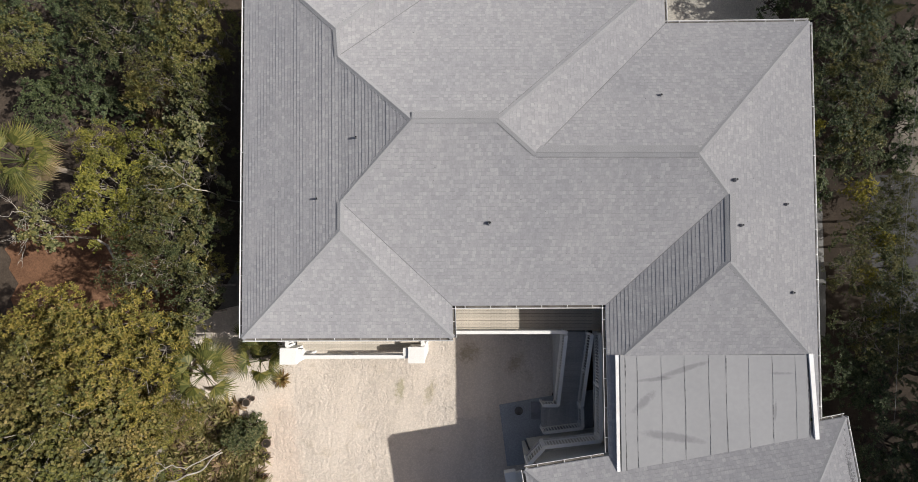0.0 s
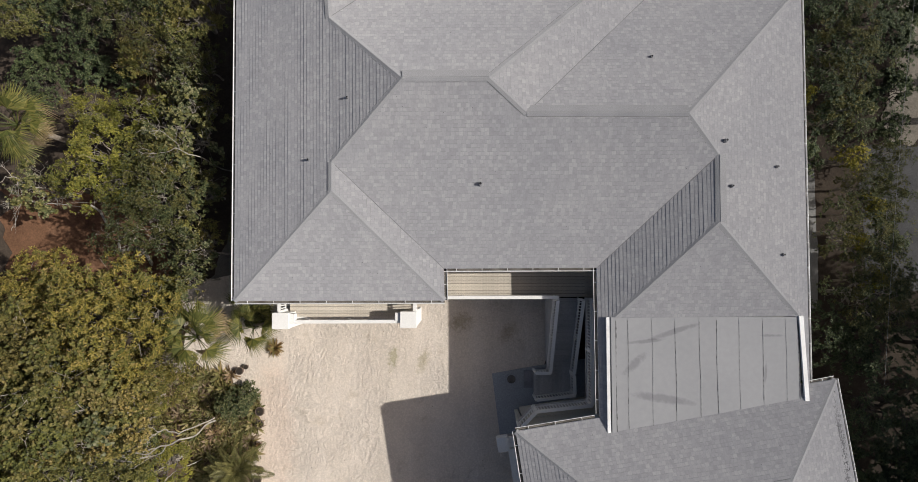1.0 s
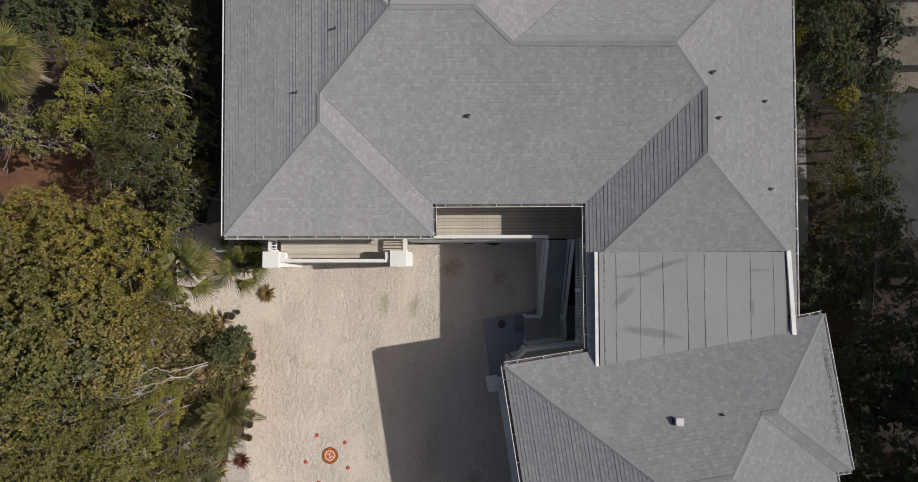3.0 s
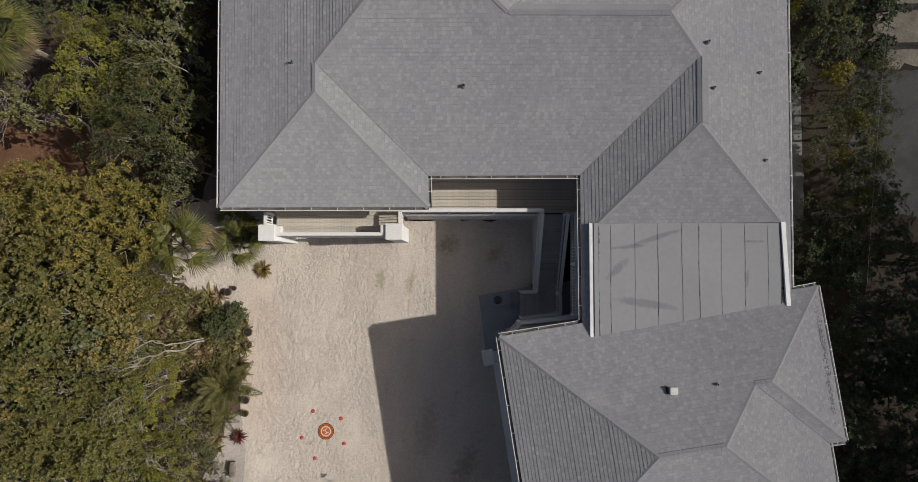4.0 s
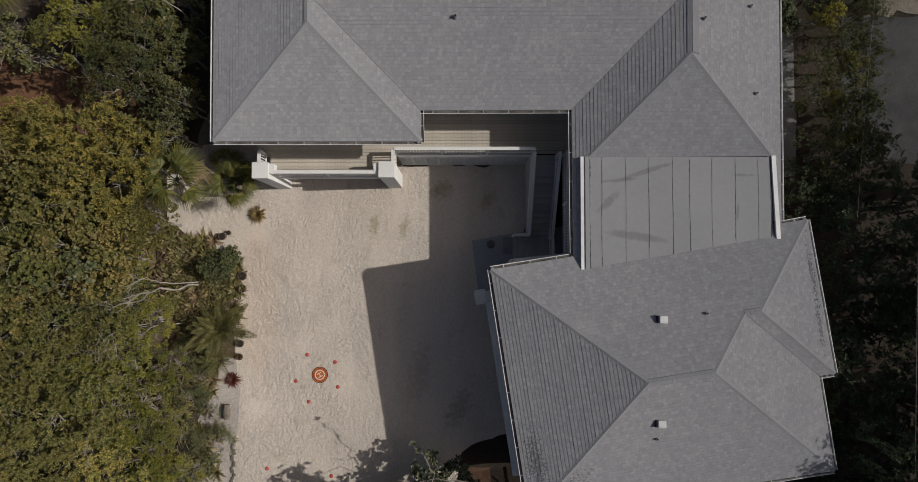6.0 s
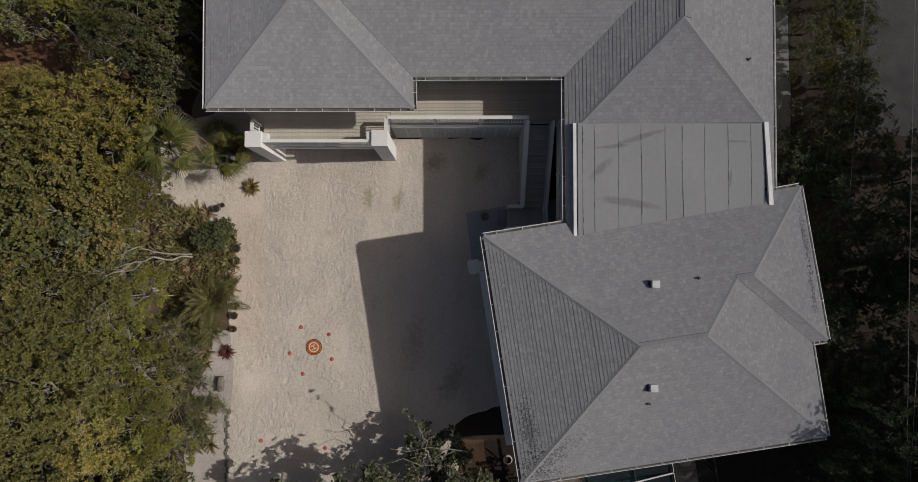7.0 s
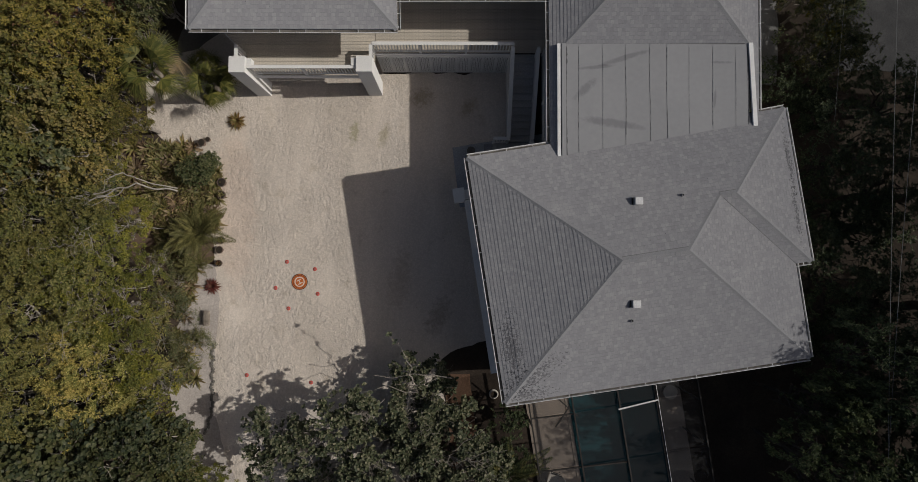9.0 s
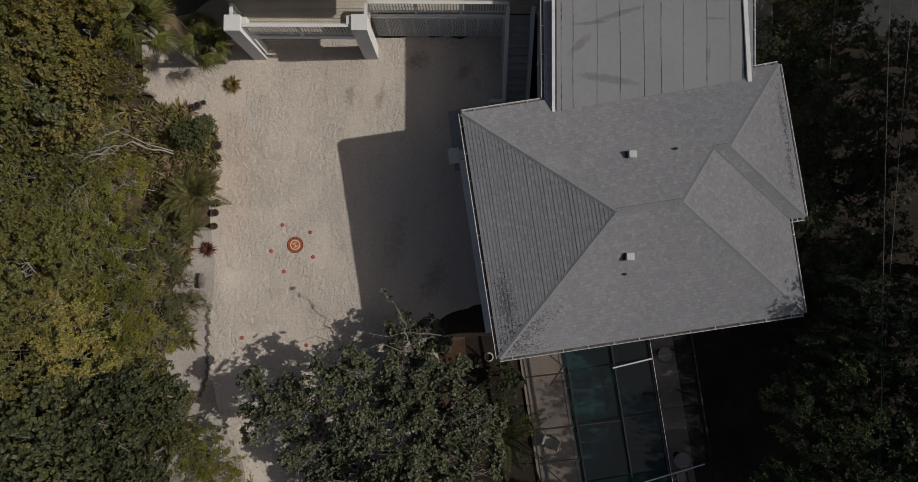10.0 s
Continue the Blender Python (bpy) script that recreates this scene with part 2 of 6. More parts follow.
def shell_material():
    """Crushed shell: pale grit, faint tracks along the drive, ridged and scuffed patches between smooth ones."""
    m = ground_material("crushed_shell", [(0.635, 0.570, 0.488), (0.695, 0.622, 0.540), (0.750, 0.680, 0.600)], 26, 0.55, (1.2, 0.16, 1), 0.12, 0.25)
    nt = m.node_tree
    b = nt.nodes["Principled BSDF"]
    co = nt.nodes.new("ShaderNodeTexCoord")
    mp = nt.nodes.new("ShaderNodeMapping")
    mp.inputs["Scale"].default_value = (1.0, 0.85, 1)
    nt.links.new(co.outputs["Object"], mp.inputs["Vector"])
    scuff = add(nt, "ShaderNodeTexNoise", Scale=4.8, Detail=7.0, Roughness=0.72, Distortion=0.6)
    where = add(nt, "ShaderNodeTexNoise", Scale=0.42, Detail=3.0, Roughness=0.6)
    for n in (scuff, where):
        nt.links.new(mp.outputs["Vector"], n.inputs["Vector"])
    rw = ramp(nt, [(0.36, (0.16, 0.16, 0.16)), (0.62, (1, 1, 1))])
    nt.links.new(where.outputs["Fac"], rw.inputs["Fac"])
    peak = ramp(nt, [(0.42, (0, 0, 0)), (0.60, (1, 1, 1))])
    nt.links.new(scuff.outputs["Fac"], peak.inputs["Fac"])
    height = mix(nt, "MULTIPLY", 1.0, peak.outputs["Color"], rw.outputs["Color"])
    bp = add(nt, "ShaderNodeBump", Strength=0.75, Distance=0.07)
    nt.links.new(height, bp.inputs["Height"])
    nt.links.new(b.inputs["Normal"].links[0].from_socket, bp.inputs["Normal"])
    # long shallow wheel ruts
    mp2 = nt.nodes.new("ShaderNodeMapping")
    mp2.inputs["Scale"].default_value = (1.0, 0.045, 1)
    mp2.inputs["Rotation"].default_value = (0, 0, radians(3))
    nt.links.new(co.outputs["Object"], mp2.inputs["Vector"])
    rut = add(nt, "ShaderNodeTexNoise", Scale=2.6, Detail=4.0, Roughness=0.6)
    nt.links.new(mp2.outputs["Vector"], rut.inputs["Vector"])
    bp2 = add(nt, "ShaderNodeBump", Strength=0.12, Distance=0.10)
    nt.links.new(rut.outputs["Fac"], bp2.inputs["Height"])
    nt.links.new(bp.outputs["Normal"], bp2.inputs["Normal"])
    nt.links.new(bp2.outputs["Normal"], b.inputs["Normal"])
    soil = add(nt, "ShaderNodeTexNoise", Scale=0.9, Detail=6.0, Roughness=0.7)
    nt.links.new(co.outputs["Object"], soil.inputs["Vector"])
    rs = ramp(nt, [(0.58, (1, 1, 1)), (0.76, (0.74, 0.71, 0.65))])
    nt.links.new(soil.outputs["Fac"], rs.inputs["Fac"])
    c = mix(nt, "MULTIPLY", 1.0, b.inputs["Base Color"].links[0].from_socket, rs.outputs["Color"])
    # mossy and muddy patches, and scattered dark pebbles
    for centre, turn, half, tone in (((-1.75, -4.55, 0), 80, (1.3, 0.6), (0.70, 0.71, 0.60)), ((-0.35, -4.7, 0), 70, (1.5, 0.6), (0.78, 0.77, 0.68)), ((1.4, -2.9, 0), 10, (1.5, 1.1), (0.72, 0.69, 0.62)), ((3.6, -3.4, 0), 40, (1.4, 0.8), (0.78, 0.74, 0.67)), ((0.4, -11.5, 0), 80, (3.5, 1.4), (0.82, 0.80, 0.77)), ((2.2, -13.2, 0), 60, (2.5, 1.2), (0.72, 0.70, 0.67))):
        c = mix(nt, "MULTIPLY", blot(nt, centre, turn, half, 4.5, 0.26), c, tone)
    # a rosier, coarser margin along the planting beds
    c = mix(nt, "MULTIPLY", blot(nt, (-7.3, -8.2, 0), 92, (6.5, 1.7), 1.6, 0.14), c, (1.0, 0.955, 0.93))
    for size, cut, tone in ((2.1, 0.035, (0.5, 0.45, 0.4)), (5.2, 0.05, (0.74, 0.70, 0.65))):
        vo = add(nt, "ShaderNodeTexVoronoi", Scale=size)
        nt.links.new(co.outputs["Object"], vo.inputs["Vector"])
        rvo = ramp(nt, [(cut, tone), (cut * 1.7, (1, 1, 1))])
        nt.links.new(vo.outputs["Distance"], rvo.inputs["Fac"])
        c = mix(nt, "MULTIPLY", 0.6, c, rvo.outputs["Color"])
    nt.links.new(c, b.inputs["Base Color"])
    return m


SHELL = shell_material()
LITTER = ground_material("leaf_litter", [(0.042, 0.034, 0.026), (0.072, 0.056, 0.043), (0.115, 0.09, 0.068)], 14, 0.5)
SLAB = worn("concrete_slab", (0.40, 0.415, 0.43), (0.32, 0.335, 0.355), 0.85, 0.5, 14)
CONCRETE = worn("weathered_concrete", (0.30, 0.295, 0.285), (0.21, 0.205, 0.20), 0.9, 0.7, 14)
PATIO = worn("patio_paver", (0.46, 0.38, 0.31), (0.36, 0.30, 0.25), 0.85, 0.5, 12, vary=0.03)
ROADM = ground_material("asphalt_road", [(0.08, 0.08, 0.082), (0.125, 0.125, 0.126), (0.175, 0.175, 0.173)], 30, 0.6)
BARK = worn("bark", (0.30, 0.26, 0.21), (0.15, 0.125, 0.10), 0.95, 3.0, 25, bump=0.5)
DARKBARK = worn("dark_bark", (0.10, 0.085, 0.07), (0.05, 0.042, 0.035), 0.95, 3.0, 25, bump=0.5)
DRYWOOD = worn("bleached_branch", (0.36, 0.32, 0.27), (0.20, 0.18, 0.155), 0.9, 3.0, 25, bump=0.4)
OLIVE = leaf_material("olive_leaves", [(0.064, 0.062, 0.016), (0.147, 0.133, 0.029), (0.230, 0.196, 0.043), (0.342, 0.267, 0.075)], other=[(0.056, 0.062, 0.018), (0.133, 0.133, 0.035), (0.204, 0.187, 0.052), (0.314, 0.232, 0.093)])
GREEN = leaf_material("green_leaves", [(0.078, 0.092, 0.031), (0.188, 0.201, 0.060), (0.322, 0.315, 0.098), (0.489, 0.432, 0.160)], other=[(0.126, 0.120, 0.039), (0.285, 0.249, 0.068), (0.434, 0.366, 0.106), (0.568, 0.444, 0.178)])
GRAPE = leaf_material("sea_grape_leaves", [(0.055, 0.069, 0.035), (0.120, 0.138, 0.064), (0.202, 0.212, 0.110), (0.331, 0.304, 0.175)], other=[(0.083, 0.092, 0.037), (0.156, 0.156, 0.055), (0.258, 0.230, 0.092)])
BROWNGRAPE = leaf_material("olive_brown_leaves", [(0.080, 0.069, 0.026), (0.168, 0.143, 0.046), (0.257, 0.210, 0.068), (0.367, 0.278, 0.118)], other=[(0.065, 0.074, 0.026), (0.145, 0.149, 0.045), (0.226, 0.215, 0.062)])
DARKGRAPE = leaf_material("dark_sea_grape_leaves", [(0.026, 0.036, 0.021), (0.059, 0.077, 0.040), (0.096, 0.113, 0.058), (0.170, 0.170, 0.101)], other=[(0.044, 0.052, 0.023), (0.092, 0.101, 0.039), (0.148, 0.140, 0.066)])
LIME = leaf_material("yellow_green_leaves", [(0.093, 0.103, 0.021), (0.187, 0.192, 0.033), (0.281, 0.270, 0.045), (0.392, 0.344, 0.085)], other=[(0.075, 0.086, 0.024), (0.159, 0.168, 0.038), (0.243, 0.221, 0.057)])
SHRUBLEAF = leaf_material("dark_shrub_leaves", [(0.042, 0.056, 0.023), (0.091, 0.110, 0.041), (0.150, 0.157, 0.063), (0.247, 0.216, 0.103)])
TWIG = worn("pale_twig", (0.37, 0.34, 0.295), (0.23, 0.21, 0.185), 0.9, 3.0, 25, bump=0.3)
MIDGREEN = leaf_material("dull_green_leaves", [(0.060, 0.071, 0.023), (0.134, 0.143, 0.044), (0.216, 0.214, 0.067), (0.342, 0.301, 0.116)], other=[(0.084, 0.081, 0.025), (0.180, 0.163, 0.047), (0.276, 0.236, 0.074)])
DEEP = leaf_material("deep_green_leaves", [(0.025, 0.039, 0.017), (0.063, 0.084, 0.034), (0.119, 0.133, 0.053), (0.210, 0.210, 0.098)], other=[(0.042, 0.048, 0.017), (0.112, 0.109, 0.034), (0.196, 0.168, 0.056)])
DARKLEAF = leaf_material("dark_leaves", [(0.034, 0.050, 0.026), (0.060, 0.084, 0.038), (0.090, 0.118, 0.050), (0.156, 0.168, 0.090)], 0.25)
YELLOW = leaf_material("yellow_leaves", [(0.12, 0.13, 0.02), (0.24, 0.22, 0.03), (0.32, 0.28, 0.05)])
PALM = leaf_material("palm_fronds", [(0.066, 0.081, 0.021), (0.141, 0.148, 0.040), (0.247, 0.224, 0.069)])
DRIVELEAF = leaf_material("drive_tree_leaves", [(0.045, 0.060, 0.034), (0.090, 0.106, 0.058), (0.150, 0.160, 0.092), (0.280, 0.265, 0.180)])
CYCAD = leaf_material("feather_fronds", [(0.10, 0.10, 0.038), (0.165, 0.16, 0.06), (0.25, 0.225, 0.095)])
DRYLEAF = leaf_material("dry_fronds", [(0.17, 0.12, 0.07), (0.26, 0.19, 0.11), (0.36, 0.28, 0.18)])
BROMEL = leaf_material("bromeliad_leaves", [(0.10, 0.03, 0.02), (0.17, 0.07, 0.03), (0.16, 0.13, 0.05), (0.26, 0.17, 0.08)])
TANBROMEL = leaf_material("tan_bromeliad_leaves", [(0.156, 0.088, 0.034), (0.390, 0.225, 0.092), (0.286, 0.237, 0.081), (0.598, 0.400, 0.184)])
DRYSTRAP = leaf_material("dry_strap_leaves", [(0.08, 0.055, 0.035), (0.19, 0.13, 0.08), (0.30, 0.22, 0.14), (0.42, 0.33, 0.23)])
STRAP = leaf_material("strap_leaves", [(0.06, 0.055, 0.022), (0.17, 0.155, 0.055), (0.34, 0.29, 0.12), (0.13, 0.135, 0.045), (0.50, 0.42, 0.22), (0.15, 0.10, 0.05)])
POT = worn("clay_pot", (0.24, 0.175, 0.135), (0.14, 0.105, 0.085), 0.85, 4.0, 30)
SOIL = worn("potting_soil", (0.05, 0.038, 0.028), (0.025, 0.02, 0.016), 0.95, 4.0, 40)
ORANGE = worn("orange_fabric", (0.60, 0.17, 0.035), (0.50, 0.13, 0.03), 0.7, 5.0, 60)
PADWHITE = worn("white_print", (0.75, 0.70, 0.62), (0.66, 0.60, 0.52), 0.7, 5.0, 60)
PADEDGE = worn("black_binding", (0.035, 0.03, 0.03), (0.02, 0.02, 0.02), 0.8, 5.0, 60)
CONE = worn("red_orange_plastic", (0.60, 0.125, 0.10), (0.50, 0.10, 0.08), 0.5, 5.0, 40)
BRONZE = worn("dark_bronze_frame", (0.045, 0.04, 0.035), (0.03, 0.027, 0.024), 0.5, 3.0, 20, metal=0.3)
ROCK = worn("border_stone", (0.24, 0.22, 0.19), (0.13, 0.12, 0.105), 0.9, 4.0, 20, bump=0.5)
WIRE = worn("pale_cable", (0.30, 0.30, 0.29), (0.22, 0.22, 0.21), 0.5, 1.0, 5)


# ---- building helpers ----
def mesh_of(name, bm, *mats):
    me = bpy.data.meshes.new(name)
    bm.to_mesh(me)
    bm.free()
    for m in mats:
        me.materials.append(m)
    return me


def part(name, bm, material, parent, label=""):
    ob = new(name, mesh_of(name, bm, *(material if isinstance(material, tuple) else (material,))))
    ob.parent = parent
    return tagged(ob, label)


def thing(name, label, category, group="", kind="", at=(0, 0, 0)):
    ob = new(name)
    ob.empty_display_size = 0.2
    ob.location = at
    return tagged(ob, label, category, group, kind)


def solid(name, bm, material, label, category="", group="", kind="", at=(0, 0, 0)):
    ob = new(name, mesh_of(name, bm, *(material if isinstance(material, tuple) else (material,))))
    ob.location = at
    return tagged(ob, label, category, group, kind)


def block(bm, x0, x1, y0, y1, z0, z1):
    v = [bm.verts.new((x, y, z)) for z in (z0, z1) for x, y in ((x0, y0), (x1, y0), (x1, y1), (x0, y1))]
    for f in ((3, 2, 1, 0), (4, 5, 6, 7), (0, 1, 5, 4), (1, 2, 6, 5), (2, 3, 7, 6), (3, 0, 4, 7)):
        bm.faces.new([v[i] for i in f])
    return bm


def prism(bm, pts, z0, z1):
    """An upright prism over a plan outline, counter-clockwise."""
    lo, hi = [[bm.verts.new((x, y, z)) for x, y in pts] for z in (z0, z1)]
    bm.faces.new(hi), bm.faces.new(lo[::-1])
    for i in range(len(pts)):
        j = (i + 1) % len(pts)
        bm.faces.new((lo[i], lo[j], hi[j], hi[i]))
    return bm


def beam(bm, p, q, w, h):
    """A square-section bar from p to q, w wide in plan and h deep."""
    p, q = Vector(p), Vector(q)
    d = (q - p).normalized()
    side = d.cross(Vector((0, 0, 1)))
    side = (side.normalized() if side.length > 1e-3 else Vector((1, 0, 0))) * (w / 2)
    up = side.cross(d).normalized() * (h / 2)
    a, b = ([bm.verts.new(c + s * side + u * up) for s, u in ((-1, -1), (1, -1), (1, 1), (-1, 1))] for c in (p, q))
    bm.faces.new(a), bm.faces.new(b[::-1])
    for i in range(4):
        j = (i + 1) % 4
        bm.faces.new((a[j], a[i], b[i], b[j]))
    return bm


def tube(bm, pts, radii, sides=6):
    """A tapered tube along points."""
    rings = []
    for i, p in enumerate(pts):
        d = (Vector(pts[min(i + 1, len(pts) - 1)]) - Vector(pts[max(i - 1, 0)])).normalized()
        s = d.orthogonal().normalized()
        t = d.cross(s)
        r = float(radii[i])
        rings.append([bm.verts.new(Vector(p) + r * (math.cos(a) * s + math.sin(a) * t))
                      for a in (2 * math.pi * k / sides for k in range(sides))])
    for r0, r1 in zip(rings, rings[1:]):
        for k in range(sides):
            bm.faces.new((r0[k], r0[(k + 1) % sides], r1[(k + 1) % sides], r1[k]))
    bm.faces.new(rings[0][::-1]), bm.faces.new(rings[-1])
    return bm


# ---- ground: one sheet to the horizon ----
def ground_sheet():
    bm = bmesh.new()
    bmesh.ops.create_grid(bm, x_segments=60, y_segments=60, size=450)
    for v in bm.verts:
        r = v.co.length
        v.co.xy *= 0.06 + 0.94 * (r / 450) ** 1.0 if r < 450 else 1.0
        far = max(0.0, abs(v.co.x - 2) - 12) + max(0.0, abs(v.co.y + 4) - 22)
        v.co.z = -0.02 + 0.12 * min(1.0, far / 8) * noise.noise(v.co * 0.25)
    solid("ground", bm, LITTER, "dark brown leaf litter on sandy soil under the trees", "ground", kind="structure")


ground_sheet()


def edge_wobble(pts, step=0.35, amount=0.12, seed=0.0):
    out = []
    for i, p in enumerate(pts):
        a, b = Vector((*p, 0)), Vector((*pts[(i + 1) % len(pts)], 0))
        n = max(1, int((b - a).length / step))
        for k in range(n):
            c = a.lerp(b, k / n)
            out.append((c.x + amount * noise.noise((c.x * 1.3, c.y * 1.3, seed)) * 2, c.y + amount * noise.noise((c.x * 1.3, c.y * 1.3, seed + 9)) * 2))
    return out


def sheet(name, pts, z, material, label, category, wobble=0.12, seed=0.0, thick=0.05):
    bm = bmesh.new()
    prism(bm, edge_wobble(pts, amount=wobble, seed=seed) if wobble else pts, z - thick, z)
    return solid(name, bm, material, label, category, kind="structure")


DRIVE = [(-11.6, -1.2), (-11.5, -4.4), (-9.6, -5.4), (-8.6, -6.7), (-8.35, -8.6), (-8.2, -10.8), (-8.0, -12.6), (-8.1, -14.4), (-8.2, -17.0),
         (-7.6, -19.6), (-6.6, -21.6), (-6.0, -30), (-1.5, -30), (-0.5, -22.5), (2.2, -19.0), (2.9, -15.2), (4.6, -15.0), (5.6, -1.75), (-0.4, -1.75), (-0.4, 1.0), (-7.2, 1.0), (-9.0, -0.6)]
sheet("driveway", DRIVE, 0.0, SHELL, "pale crushed-shell driveway with faint wheel tracks", "driveway", 0.10, 3.0)
sheet("gravel_bed", [(-9.6, -10.9), (-7.0, -10.6), (-5.6, -21.0), (-5.0, -31.0), (-8.6, -31.0), (-10.0, -22.0), (-10.2, -16)], -0.006, ground_material(
    "gravel_mulch", [(0.40, 0.36, 0.325), (0.48, 0.435, 0.395), (0.56, 0.51, 0.465)], 18, 0.7), "greyish gravel planting bed beside the driveway", "planting bed", 0.15, 5.0)
sheet("entry_slab", [(2.85, -5.3), (4.9, -4.95), (7.4, -4.6), (7.0, -7.6), (3.2, -8.1)], 0.06, SLAB, "blue-grey concrete entry slab at the foot of the stairs", "slab", 0, thick=0.1)
# side path: the house's shade is painted into the dark sand tones
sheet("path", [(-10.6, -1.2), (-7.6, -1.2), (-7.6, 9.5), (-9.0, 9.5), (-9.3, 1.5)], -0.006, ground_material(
    "sand_painted_shade", [(0.13, 0.12, 0.105), (0.19, 0.175, 0.155), (0.25, 0.23, 0.205)], 20, 0.6), "sandy side path along the house wall, shade painted into its tone", "path", 0.2, 7.0)
sheet("planted_bed", [(-12.6, -5.0), (-9.4, -5.35), (-8.3, -6.7), (-8.1, -8.6), (-8.0, -11.0), (-12, -11.0)], -0.008, ground_material(
    "dry_leaf_mulch", [(0.09, 0.062, 0.045), (0.15, 0.105, 0.075), (0.22, 0.16, 0.115)], 12, 1.0), "brown dry leaf mulch of the planted bed", "planting bed", 0.15, 23.0)
sheet("road", [(20.6, 5.3), (20.4, 3.0), (20.6, -1.6), (30, -1.8), (60, -1.5), (60, 6.0), (30, 5.5)], 0.02, ROADM, "worn grey asphalt lane between the trees", "road", 0.2, 11.0)
sheet("back_path", [(8.2, 11.6), (16.0, 11.8), (17.0, 16.0), (7.5, 16.0)], 0.015, ground_material(
    "pale_shell_path", [(0.42, 0.39, 0.34), (0.55, 0.52, 0.46), (0.62, 0.59, 0.53)], 20, 0.6), "pale shell path behind the house", "path", 0.25, 13.0)
sheet("sand_verge", [(21.6, 5.45), (30, 5.65), (60, 6.2), (60, 13.0), (30, 12.6), (22.6, 12.4), (22.2, 9.0), (21.8, 7.4)], 0.016, ground_material(
    "pale_sand", [(0.20, 0.175, 0.14), (0.34, 0.305, 0.25), (0.46, 0.42, 0.35)], 16, 0.8), "pale sandy verge beside the asphalt lane", "verge", 0.3, 31.0)
sheet("side_path", [(14.0, -2.3), (18.1, -2.3), (18.2, 1.0), (18.15, 4.6), (14.0, 4.6)], 0.05, CONCRETE, "weathered grey concrete side path along the house wall", "path", 0.04, 29.0, thick=0.08)
sheet("dark_soil", [(2.2, -15.9), (2.35, -15.2), (2.75, -14.85), (3.45, -14.65), (4.5, -14.3), (5.2, -17.0), (5.6, -24.0), (3.2, -24.0), (3.4, -18.5), (2.6, -17.4)], 0.010, ground_material(
    "damp_dark_mulch", [(0.034, 0.026, 0.020), (0.055, 0.042, 0.033), (0.08, 0.062, 0.048)], 16, 0.8), "dark damp mulch along the garage wall", "planting bed", 0.12, 37.0)
sheet("dirt_bed", [(2.5, -15.9), (3.68, -15.8), (3.9, -17.75), (3.95, -20.6), (3.0, -20.5), (2.7, -17.8)], 0.016, ground_material(
    "red_brown_mulch", [(0.10, 0.058, 0.037), (0.145, 0.086, 0.056), (0.19, 0.115, 0.078)], 20, 0.8), "reddish-brown bare mulch bed by the garage corner", "planting bed", 0.15, 17.0)
sheet("bare_soil", [(-20, 3.4), (-12.6, 3.0), (-12.2, -1.4), (-20, -1.6)], 0.004, ground_material(
    "red_brown_soil", [(0.10, 0.055, 0.032), (0.17, 0.09, 0.052), (0.23, 0.13, 0.08)], 12, 0.6), "reddish-brown bare soil in a gap of the trees", "soil", 0.4, 19.0)

# ---- the house roof, slope by slope ----
EAVE, LIP, COURSE, BUTT = 5.215, 5.17, 0.143, 0.0082
roof_faces = []


